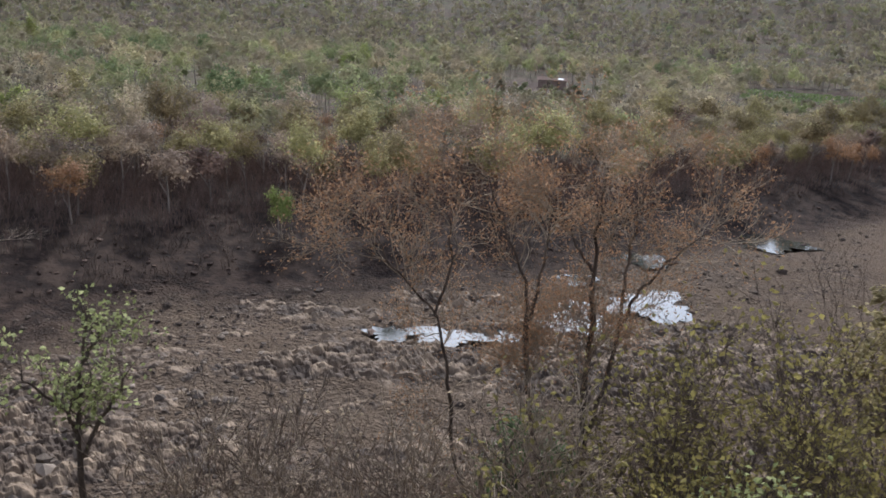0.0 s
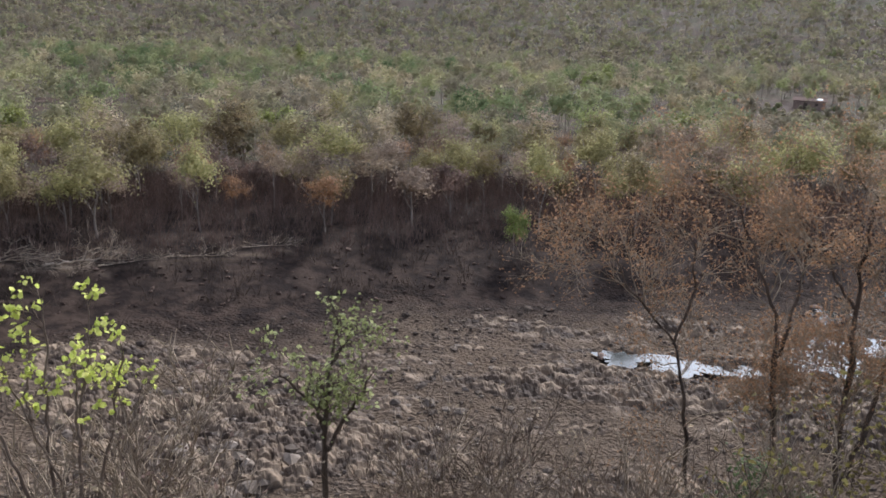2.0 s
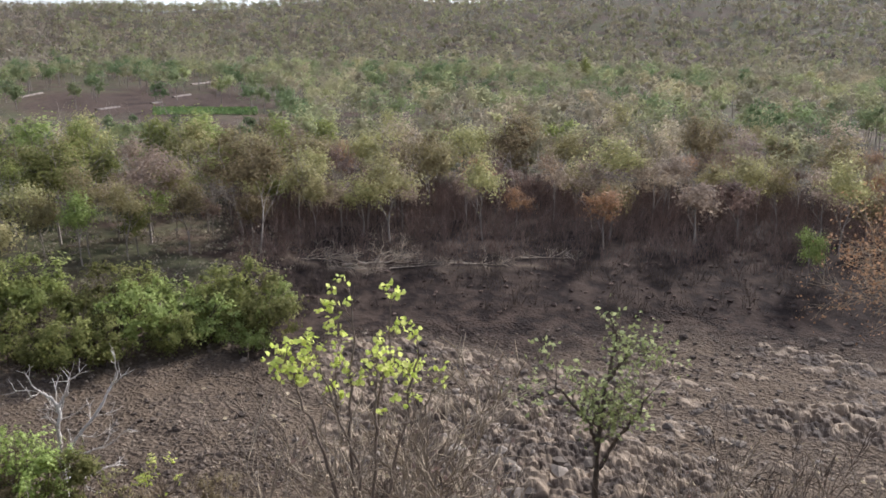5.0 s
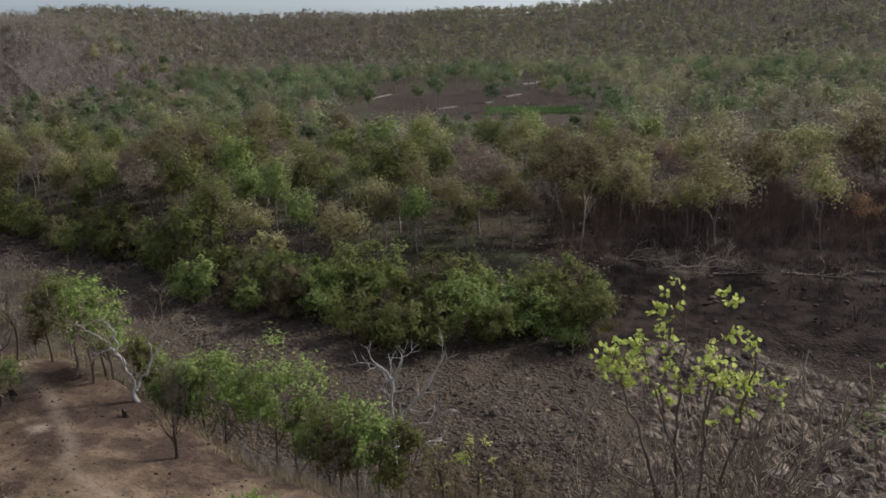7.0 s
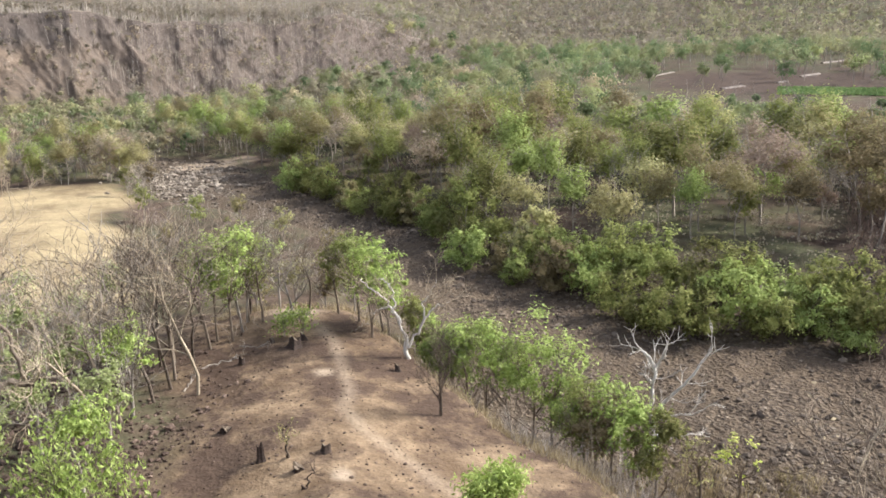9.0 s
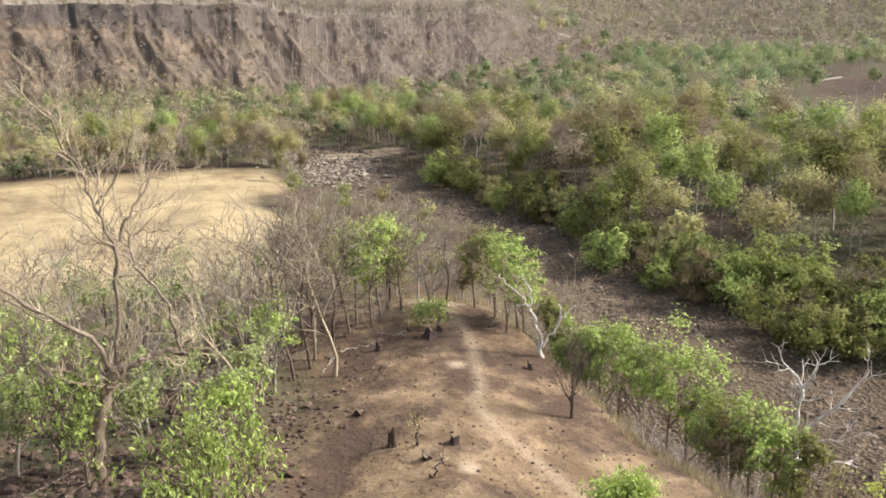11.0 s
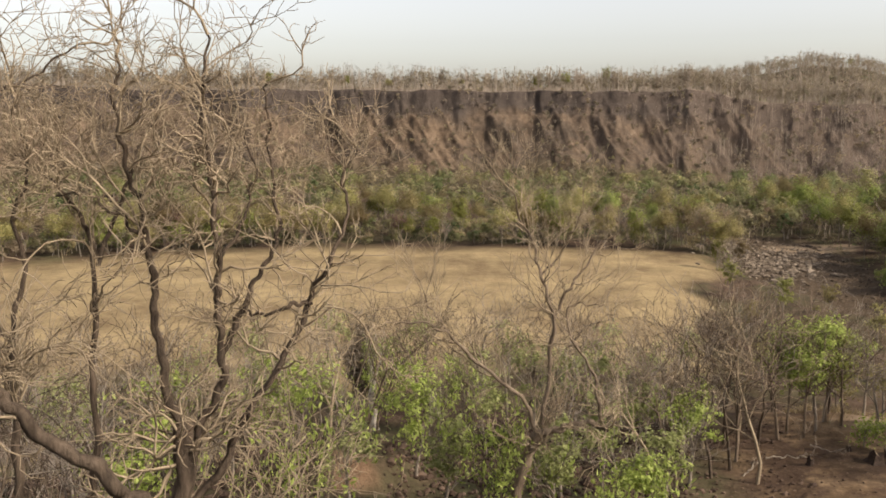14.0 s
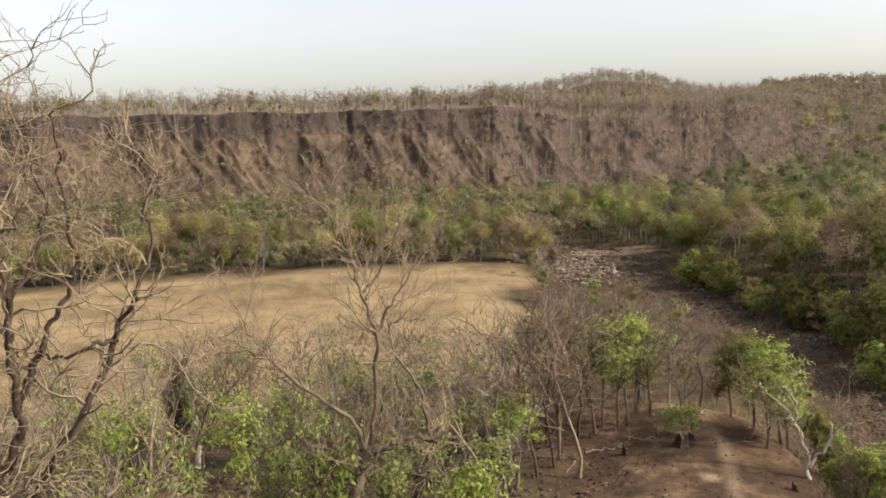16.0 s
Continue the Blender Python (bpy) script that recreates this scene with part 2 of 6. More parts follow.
def trails(x, y, d):
    """How near each point lies to a trodden trail or a bare sandy patch."""
    best = np.full(x.shape, 99.0)
    wob = 0.5 * fbm(x / 1.5, y / 1.5, 2, 51)
    for line in TRAILS:
        pts = [at(*p) for p in line]
        for (ax, ay), (bx, by) in zip(pts, pts[1:]):
            t = np.clip(((x - ax) * (bx - ax) + (y - ay) * (by - ay)) / ((bx - ax) ** 2 + (by - ay) ** 2), 0, 1)
            best = np.minimum(best, np.hypot(x - ax - t * (bx - ax), y - ay - t * (by - ay)))
    v = np.where(d < 55, 0.42, 0.3) * (1 - sstep(0.05, 0.6, best + wob * np.where(d < 55, 0.5, 1.0)))
    for a, dd, size in ((64.8, 37.3, 0.7), (64.0, 27.3, 0.6), (21.6, 70.2, 0.9), (66.5, 47.5, 2.5), (71.6, 139.0, 5.0), (69.6, 140.0, 4.5), (73.0, 137.0, 3.5)):
        px, py = at(a, dd)
        v = np.maximum(v, 1 - sstep(0.3, 1.0, np.hypot(x - px, y - py) / size + wob))
    return v


def build_ground():
    azs = np.concatenate([np.arange(-62, 56, 0.4), np.arange(56, 78, 0.24), np.arange(78, 134, 0.35), np.arange(134, 298, 4.0)])
    ds = [0.0]
    d = 1.2
    while d < 4200:
        ds.append(d)
        d *= 1.012 if 22 < d < 90 else 1.03 if d < 900 else 1.12
    ds = np.array(ds)
    A, D = np.meshgrid(azs, ds, indexing="ij")
    X, Y = at(A, D)
    Z = ground_z(X, Y)
    # the escarpment's face is a mesh of its own over this sheet
    S = D - cliff_line(np.where(A > 250, A - 360, A))
    Z = Z - 5.0 * sstep(51, 53, A) * (1 - sstep(131, 133, A)) * sstep(-41, -33, S) * (1 - sstep(8, 16, S))
    na, nd = A.shape
    i, j = np.meshgrid(np.arange(na), np.arange(nd - 1), indexing="ij")
    i2 = (i + 1) % na
    F = np.stack([i * nd + j, i * nd + j + 1, i2 * nd + j + 1, i2 * nd + j], -1).reshape(-1, 4)
    me = mesh_of("ground", np.stack([X, Y, Z], -1).reshape(-1, 3), F, smooth=True)
    az, d = A.ravel(), D.ravel()
    az = np.where(az > 250, az - 360, az)
    x, y = X.ravel(), Y.ravel()
    j = fbm(x / 9, y / 9, 3, 41)
    fe, se = far_edge(az), spur_edge(az)
    bx, by = at(101.2, 34.2)
    till = np.zeros(len(az))
    for fa, fd, fw, fl in CLEARINGS:
        till = np.maximum(till, 1 - sstep(0.75, 1.1, np.hypot((az - fa) / fw, (d - fd) / fl) + j))
    zones = {
        # clearings' soil; the strip behind the straw paints a bank and its shadow line
        "tilled_shadow": np.maximum(till, sstep(77, 79, az) * (1 - sstep(96, 108, az)) * sstep(112, 114.5, d + 4 * j) * (1 - sstep(118, 121, d + 4 * j))),
        "clay": 1 - sstep(0.5, 1.0, np.hypot((x - bx) / 1.4, (y - by) / 1.7) + 0.8 * fbm(x / 1.5, y / 1.5, 2, 51)),
        "bed": sstep(se + 3, se + 9, d + 8 * j) * (1 - sstep(fe - 1, fe + 4, d + 12 * j)) * (1 - sstep(73, 78, az))
               * (1 - sstep(56, 62, az) * (1 - sstep(near_edge(az) - 8, near_edge(az) - 2, d))),
        # burnt bank and spur patch; its outer band paints shade under the wood
        "burnt_shade": 0.75 * (1 - sstep(0.4, 1.0, np.hypot((az - 67.8) / 3.2, (d - 40.6) / 2.2) + 1.2 * j)) + sstep(fe - 11, fe + 1, d + 12 * j) * (1 - sstep(fe + 34, fe + 60, d + 30 * j)) * (1 - sstep(27, 34, az)),
        "straw": sstep(77, 78.5, az + 6 * j) * sstep(56, 62, d + 14 * j) * (1 - sstep(112, 118, d + 5 * j)),
        "trodden": sstep(40, 47, az) * (1 - sstep(74, 79, az + 8 * j)) * (1 - sstep(se + 1, se + 4, d + 5 * j)),
        "trail": trails(x, y, d),
        "scarp": sstep(52, 64, az) * sstep(-30, -20, d - cliff_at(az)) * (1 - sstep(4, 16, d - cliff_at(az))),
    }
    for k, v in zones.items():
        me.attributes.new(k, "FLOAT", "POINT").data.foreach_set("value", np.clip(v, 0, 1).astype(np.float32))
    m, n, l, b = material("earth", 0.95)
    big, mid, fine = noise_tex(n, l, 0.05, 5), noise_tex(n, l, 0.6, 6, 0.65), noise_tex(n, l, 6.0, 5, 0.7)
    cells = n.new("ShaderNodeTexVoronoi")
    cells.inputs["Scale"].default_value = 3.6
    tc = n.new("ShaderNodeTexCoord")
    warp = n.new("ShaderNodeVectorMath")
    warp.operation = "MULTIPLY_ADD"
    warp.inputs[1].default_value = (1, 1, 1)
    l.new(tc.outputs["Object"], warp.inputs[0])
    wn2 = n.new("ShaderNodeTexNoise")
    wn2.inputs["Scale"].default_value = 1.1
    l.new(tc.outputs["Object"], wn2.inputs["Vector"])
    l.new(wn2.outputs["Color"], warp.inputs[2])
    l.new(warp.outputs[0], cells.inputs["Vector"])
    grey = n.new("ShaderNodeSeparateColor")
    l.new(cells.outputs["Color"], grey.inputs[0])
    litter = mix(n, l, ramp(n, l, mid, [(0.35, (0, 0, 0)), (0.65, (1, 1, 1))]), (0.058, 0.037, 0.026), (0.125, 0.085, 0.059))
    pebble = ramp(n, l, grey.outputs[0], [(0.0, (0.058, 0.042, 0.03)), (0.55, (0.10, 0.072, 0.05)), (1.0, (0.175, 0.13, 0.09))])
    silt = mix(n, l, mid, (0.082, 0.058, 0.039), (0.15, 0.107, 0.07))
    gravel = mix(n, l, ramp(n, l, noise_tex(n, l, 0.22, 5, 0.7), [(0.38, (0, 0, 0)), (0.56, (1, 1, 1))]), pebble, silt)
    # ash colour, deepened to hold the shade at the wood's foot
    burnt_shade = mix(n, l, ramp(n, l, mid, [(0.42, (0, 0, 0)), (0.6, (1, 1, 1))]), (0.021, 0.014, 0.011), (0.062, 0.042, 0.030))
    straw = mix(n, l, ramp(n, l, noise_tex(n, l, 0.16, 6, 0.7), [(0.35, (0, 0, 0)), (0.62, (1, 1, 1))]), (0.20, 0.142, 0.08), (0.38, 0.285, 0.155))
    dirt = mix(n, l, ramp(n, l, mid, [(0.36, (0, 0, 0)), (0.62, (1, 1, 1))]), (0.125, 0.081, 0.047), (0.255, 0.174, 0.104))
    dirt = mix(n, l, ramp(n, l, noise_tex(n, l, 0.28, 7, 0.72), [(0.44, (1, 1, 1)), (0.58, (0, 0, 0))]), dirt, (0.082, 0.053, 0.036))
    sand = mix(n, l, mid, (0.25, 0.18, 0.12), (0.42, 0.315, 0.215))
    rock = mix(n, l, mid, (0.09, 0.068, 0.052), (0.19, 0.145, 0.105))
    tilled_shadow = mix(n, l, ramp(n, l, mid, [(0.35, (0, 0, 0)), (0.65, (1, 1, 1))]), (0.045, 0.029, 0.021), (0.095, 0.063, 0.044))
    clay = mix(n, l, ramp(n, l, mid, [(0.35, (0, 0, 0)), (0.65, (1, 1, 1))]), (0.15, 0.092, 0.057), (0.27, 0.17, 0.105))
    weeds = mix(n, l, ramp(n, l, mid, [(0.35, (0, 0, 0)), (0.65, (1, 1, 1))]), (0.058, 0.055, 0.028), (0.105, 0.098, 0.05))
    c = mix(n, l, ramp(n, l, noise_tex(n, l, 0.11, 6, 0.7), [(0.42, (0, 0, 0)), (0.6, (1, 1, 1))]), litter, weeds)
    for key, col in (("scarp", rock), ("tilled_shadow", tilled_shadow), ("bed", gravel), ("straw", straw), ("trodden", dirt), ("burnt_shade", burnt_shade), ("trail", sand), ("clay", clay)):
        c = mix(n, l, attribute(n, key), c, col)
    c = mix(n, l, 0.5, c, ramp(n, l, fine, [(0.3, (0.5, 0.5, 0.5)), (0.7, (1.0, 1.0, 1.0))]), "MULTIPLY")
    c = mix(n, l, 0.35, c, ramp(n, l, big, [(0.3, (0.6, 0.6, 0.6)), (0.7, (1.0, 1.0, 1.0))]), "MULTIPLY")
    l.new(c, b.inputs["Base Color"])
    crag = noise_tex(n, l, 0.35, 8, 0.75, (1, 1, 0.5))
    relief = mix(n, l, attribute(n, "scarp"), mix(n, l, attribute(n, "bed"), mid, mix(n, l, 0.7, fine, cells.outputs["Distance"])), crag)
    bump(n, l, b, relief, 0.85, 0.38)
    me.materials.append(m)
    return tagged(new("ground", me), "dry hillside, stony river bed and scrub plain", "ground", kind="structure")


ground = build_ground()


def build_escarpment():
    """The eroded face: dark basalt at the brow, gullies and tan debris below."""
    azs, ss = np.arange(52, 132.01, 0.085), np.concatenate([np.arange(-42, -28, 1.2), np.arange(-28, 2, 0.5), np.arange(2, 18, 1.6)])
    A, S = np.meshgrid(azs, ss, indexing="ij")
    X, Y = at(A, cliff_line(A) + S)
    Z = ground_z(X, Y)
    na, ns = A.shape
    i, j = np.meshgrid(np.arange(na - 1), np.arange(ns - 1), indexing="ij")
    F = np.stack([i * ns + j, i * ns + j + 1, (i + 1) * ns + j + 1, (i + 1) * ns + j], -1).reshape(-1, 4)
    me = mesh_of("escarpment", np.stack([X, Y, Z], -1).reshape(-1, 3), F, smooth=True)
    a, sv = A.ravel(), S.ravel()
    j = fbm(X.ravel() / 7, Y.ravel() / 7, 3, 44)
    zones = {"brow": sstep(-9, -3, sv + 9 * j) * (1 - sstep(-0.6, 0.8, sv)),
             "track": sstep(-0.2, 0.8, sv) * (1 - sstep(2.5, 4.5, sv + 3 * j)) * sstep(0.0, 0.12, fbm(a / 5, a * 0 + 1, 2, 46)),
             "foot": 1 - sstep(-30, -20, sv + 8 * j),
             "wooded": 1 - sstep(64, 94, a + 14 * j)}
    for k, v in zones.items():
        me.attributes.new(k, "FLOAT", "POINT").data.foreach_set("value", np.clip(v, 0, 1).astype(np.float32))
    m, n, l, b = material("eroded_basalt", 0.95)
    geo = n.new("ShaderNodeNewGeometry")
    sep = n.new("ShaderNodeSeparateXYZ")
    l.new(geo.outputs["Normal"], sep.inputs[0])
    mid, fine = noise_tex(n, l, 0.45, 7, 0.7, (1, 1, 0.7)), noise_tex(n, l, 1.7, 7, 0.75)
    patch = noise_tex(n, l, 0.085, 5, 0.65)
    debris = ramp(n, l, mid, [(0.3, (0.105, 0.074, 0.051)), (0.5, (0.185, 0.130, 0.088)), (0.72, (0.27, 0.195, 0.133))])
    rock = ramp(n, l, mid, [(0.3, (0.062, 0.048, 0.037)), (0.52, (0.11, 0.083, 0.062)), (0.72, (0.175, 0.132, 0.096))])
    steep = ramp(n, l, sep.outputs[2], [(0.30, (1, 1, 1)), (0.62, (0, 0, 0))])
    c = mix(n, l, ramp(n, l, patch, [(0.42, (0, 0, 0)), (0.60, (1, 1, 1))]), debris, rock)
    c = mix(n, l, steep, c, rock)
    c = mix(n, l, attribute(n, "brow"), c, mix(n, l, mid, (0.05, 0.041, 0.036), (0.125, 0.097, 0.08)))
    c = mix(n, l, attribute(n, "wooded"), c, mix(n, l, mid, (0.092, 0.069, 0.056), (0.20, 0.152, 0.12)))
    c = mix(n, l, attribute(n, "foot"), c, mix(n, l, mid, (0.07, 0.055, 0.035), (0.15, 0.12, 0.07)))
    c = mix(n, l, attribute(n, "track"), c, mix(n, l, mid, (0.24, 0.18, 0.13), (0.42, 0.33, 0.25)))
    c = mix(n, l, 0.6, c, ramp(n, l, fine, [(0.3, (0.45, 0.45, 0.45)), (0.7, (1.05, 1.05, 1.05))]), "MULTIPLY")
    l.new(c, b.inputs["Base Color"])
    bump(n, l, b, fine, 0.9, 0.7)
    me.materials.append(m)
    return tagged(new("escarpment", me), "eroded brown basalt escarpment with gullies and debris", "cliff", kind="structure")


escarpment = build_escarpment()

# ---------------------------------------------------------------- trees


def limbs_mesh(segs, mat, sides=6):
    """Thick limbs with more sides, twigs with three, in one mesh."""
    segs = np.asarray(segs, float)
    thick = segs[:, 6] > 0.03
    V1, F1 = tubes(segs[thick], sides)
    V2, F2 = tubes(segs[~thick], 3)
    return mesh_of("trunk", np.concatenate([V1, V2]), np.concatenate([F1, F2 + len(V1)]), mat, True)


def sweep(points, radii, sides=8):
    """One smooth tapered tube through points, closed at its far end."""
    p = np.asarray(points, float)
    d = np.gradient(p, axis=0)
    d /= np.linalg.norm(d, axis=1, keepdims=True) + 1e-9
    u = np.cross(d, np.array([0.3, 1.0, 0.1]))
    u /= np.linalg.norm(u, axis=1, keepdims=True) + 1e-9
    v = np.cross(d, u)
    a = np.arange(sides) / sides * 2 * np.pi
    V = p[:, None] + (u[:, None] * np.cos(a)[None, :, None] + v[:, None] * np.sin(a)[None, :, None]) * np.asarray(radii)[:, None, None]
    n, k = len(p), np.arange(sides)
    k2 = (k + 1) % sides
    F = np.stack([k, k2, k2 + sides, k + sides], -1)[None] + (np.arange(n - 1) * sides)[:, None, None]
    return V.reshape(-1, 3), F.reshape(-1, 4)


def tubes(segs, sides=5):
    """Tapered tubes along segments (x, y, z, x, y, z, r0, r1)."""
    s = np.asarray(segs, float)
    p, q = s[:, :3], s[:, 3:6]
    d = q - p
    d /= np.linalg.norm(d, axis=1, keepdims=True) + 1e-9
    up = np.where(np.abs(d[:, 2:3]) > 0.9, np.array([[1.0, 0, 0]]), np.array([[0, 0, 1.0]]))
    u = np.cross(d, up)
    u /= np.linalg.norm(u, axis=1, keepdims=True) + 1e-9
    v = np.cross(d, u)
    a = np.arange(sides) / sides * 2 * np.pi
    ring = u[:, None] * np.cos(a)[None, :, None] + v[:, None] * np.sin(a)[None, :, None]
    V = np.concatenate([p[:, None] + ring * s[:, 6, None, None], (q + d * s[:, 7:8] * 0.5)[:, None] + ring * s[:, 7, None, None]], 1)
    n, k = len(s), np.arange(sides)
    k2 = (k + 1) % sides
    F = np.stack([k, k2, k2 + sides, k + sides], -1)[None] + (np.arange(n) * 2 * sides)[:, None, None]
    return V.reshape(-1, 3), F.reshape(-1, 4)


def grow(r, height, levels=4, trunk_r=0.12, clear=0.35, spread=0.8, wobble=0.18, rise=0.12, kids=3, lean=(0, 0), shrink=0.62, thin=0.006):
    """Limbs of a tree from its foot at the origin: segments and tips."""
    segs, tips = [], []

    def limb(p, d, length, rad, lev):
        k = 4 if lev == levels else 3
        for i in range(k):
            d2 = d + r.normal(0, wobble * (0.4 if lev == levels else 1.0), 3) + np.array([0, 0, rise if lev < levels else 0.05])
            d2 /= np.linalg.norm(d2)
            q = p + d2 * length / k
            r1 = rad * (1 - 0.42 * (i + 1) / k)
            segs.append((*p, *q, rad * (1 - 0.42 * i / k), r1))
            p, d = q, d2
            done = (i + 1) / k
            if lev > 0 and (lev < levels or done > clear):
                count = kids if i == k - 1 else max(1, kids - 2)
                for c in range(count):
                    side = r.normal(0, 1, 3)
                    side -= d * side.dot(d)
                    side /= np.linalg.norm(side) + 1e-9
                    dd = d + side * spread * r.uniform(0.6, 1.3)
                    dd /= np.linalg.norm(dd)
                    limb(p, dd, length * shrink * r.uniform(0.75, 1.15), max(r1 * r.uniform(0.5, 0.72), thin), lev - 1)
        if lev <= 1:
            tips.append(p)
    limb(np.zeros(3), np.array([lean[0], lean[1], 1.0]) / math.sqrt(1 + lean[0] ** 2 + lean[1] ** 2), height * 0.5, trunk_r, levels)
    return np.array(segs), np.array(tips)


def leaf_quads(r, centres, length, width, hang=0.0, normals=None, corners=4):
    """A bent leaf of four corners (far off: of three) at each centre, lying across the normals where they are given."""
    n = len(centres)
    t = r.normal(0, 1, (n, 3))
    t[:, 2] = t[:, 2] * 0.6 - hang
    t /= np.linalg.norm(t, axis=1, keepdims=True)
    side = r.normal(0, 1, (n, 3)) if normals is None else normals + r.normal(0, 0.5, (n, 3))
    u = np.cross(t, side)
    u /= np.linalg.norm(u, axis=1, keepdims=True) + 1e-9
    if normals is not None:
        t = np.cross(side, u)
        t /= np.linalg.norm(t, axis=1, keepdims=True) + 1e-9
    w = np.cross(t, u)
    size = r.uniform(0.7, 1.3, (n, 1))
    L, W = length * size, width * size
    if corners == 3:
        V = np.stack([centres - t * L / 2 + u * W / 2, centres + t * L / 2, centres - t * L / 2 - u * W / 2], 1)
        return V.reshape(-1, 3), np.arange(3 * n).reshape(n, 3)
    if corners == 6:
        V = np.stack([centres + t * L / 2 * math.cos(k * math.pi / 3) + u * W / 2 * math.sin(k * math.pi / 3) + w * W * 0.2 * (k % 3 > 0) for k in range(6)], 1)
        return V.reshape(-1, 3), np.arange(6 * n).reshape(n, 6)
    V = np.stack([centres - t * L / 2, centres + u * W / 2 + w * W * 0.2, centres + t * L / 2, centres - u * W / 2 + w * W * 0.2], 1)
    return V.reshape(-1, 3), np.arange(4 * n).reshape(n, 4)


def crown_shell(r, n, h, lobes, quads, low=0.42, wide=0.26, tall=0.26, puff=0.12, run=6):
    """Leaf places and facings for n crowns of ragged outline: clumps of leafy sprays; h: each tree's height."""
    a = r.normal(0, 1, (n, lobes, 3))
    a /= np.linalg.norm(a, axis=2, keepdims=True)
    c = a * np.array([wide, wide, tall]) * r.uniform(0.4, 1.0, (n, lobes, 1))
    c[..., 2] += (1 + low) / 2 - 0.06
    sprays = max(2, quads // run)
    b = r.normal(0, 1, (n, lobes, sprays, 1, 3))
    b[..., 2] = b[..., 2] * 0.75 + 0.45
    b /= np.linalg.norm(b, axis=4, keepdims=True)
    size = r.uniform(0.5, 1.35, (n, lobes, 1, 1, 1)) * puff * r.uniform(0.75, 1.3, (n, lobes, sprays, 1, 1))
    t = (np.arange(run) + 0.7) / run
    t = t[None, None, None, :, None]
    droop = np.array([0, 0, -0.22]) * t ** 2
    q = c[:, :, None, None] + (b * t * 1.15 + droop) * size + r.normal(0, 0.12, (n, lobes, sprays, run, 3)) * size
    out = q - np.array([0, 0, (1 + low) / 2 - 0.12])
    face = b * 0.5 + 1.1 * out / (np.linalg.norm(out, axis=4, keepdims=True) + 1e-6) + np.array([0, 0, 0.25])
    return (q * h[:, None, None, None, None]).reshape(n, lobes, sprays * run, 3), face.reshape(n, lobes, sprays * run, 3)


def make_tree(name, label, seed, bark, leaf=None, height=6.0, leaves=6, leaf_len=0.3, leaf_w=0.18, puff=0.35, sides=5, hang=0.2, trim=1.0, shell=None, corners=4, strand=0.0, **shape):
    """A tree thing: an Empty at its foot with a trunk and, where it has leaves, a crown."""
    r = np.random.default_rng(seed)
    segs, tips = grow(r, height, **shape)
    k = height / max(segs[:, 5].max(), 1e-3)
    segs[:, :6] *= k
    tips = tips * k
    root = tagged(new(name), label, "tree", name + " trees")
    part("trunk", limbs_mesh(segs, bark, sides), root)
    if leaf:
        if shell:
            q, b = crown_shell(r, 1, np.array([height]), *shell)
            part("crown", mesh_of("crown", *leaf_quads(r, q.reshape(-1, 3), leaf_len, leaf_w, hang, b.reshape(-1, 3), corners), leaf), root)
            return root
        use = tips[r.random(len(tips)) < trim]
        c = np.repeat(use, leaves, 0)
        c = c + r.normal(0, puff, c.shape) * np.array([1, 1, 0.75])
        c[:, 2] -= strand * r.random(len(c)) ** 1.5
        part("crown", mesh_of("crown", *leaf_quads(r, c, leaf_len, leaf_w, hang), leaf), root)
    return root


def put(ob, az, d, turn=0.0, size=1.0, sink=0.1, broad=1.0):
    ob.matrix_basis = pose(*spot(az, d, sink), 0, 0, turn) @ Matrix.Diagonal((size * broad, size * broad, size, 1))
    return ob


def again(ob, az, d, turn=0.0, size=1.0, sink=0.1, broad=1.0):
    c = copy_thing(ob, Matrix())
    return put(c, az, d, turn, size, sink, broad)


# ---------------------------------------------------------------- woods
# ---- far-bank wood: prototypes first, then the rows of them
def wood_prototypes():
    kinds = []
    green, olive = "leafy green tree with a pale thin trunk on the plain", "olive-green tree with a thinning rounded crown"
    dry, rust = "tree with sparse dry brown leaves", "tree with sparse reddish-brown leaves"
    # name, label, leaf, height, leaf length, (lobes, leaves a lobe, crown's foot, half width, half height, lobe size)
    spec = [("green_tree", green, GREEN, 9.4, 0.22, (16, 180, 0.30, 0.20, 0.25, 0.135)), ("green_tree", green, GREEN, 7.8, 0.22, (16, 180, 0.28, 0.27, 0.24, 0.135)),
            ("olive_tree", olive, OLIVE, 9.6, 0.21, (15, 168, 0.48, 0.23, 0.17, 0.135)), ("olive_tree", olive, OLIVE, 7.8, 0.21, (16, 168, 0.40, 0.29, 0.19, 0.14)),
            ("dry_tree", dry, DRY, 8.2, 0.18, (14, 150, 0.42, 0.25, 0.20, 0.14)), ("dry_tree", dry, DRY, 6.8, 0.18, (13, 150, 0.34, 0.28, 0.22, 0.14)),
            ("rust_tree", rust, RUST, 6.8, 0.18, (12, 132, 0.38, 0.26, 0.22, 0.14))]
    for i, (name, label, leaf, tall, ll, shell) in enumerate(spec):
        kinds.append(make_tree(name, label, 100 + i, BARK_GREY, leaf, tall, leaf_len=ll, leaf_w=ll * 0.75, sides=3, hang=0.1, shell=shell, corners=3, levels=2, kids=3,
                               trunk_r=0.10, clear=0.4, spread=0.6, wobble=0.2, shrink=0.72))
    kinds.append(make_tree("bare_tree", "leafless grey-brown tree with fine twigs", 108, BARK_GREY, None, 6.5, sides=3, levels=3, kids=3,
                           trunk_r=0.09, clear=0.2, spread=0.6, wobble=0.2, shrink=0.7))
    return kinds


WOOD = wood_prototypes()
placed = [0] * len(WOOD)


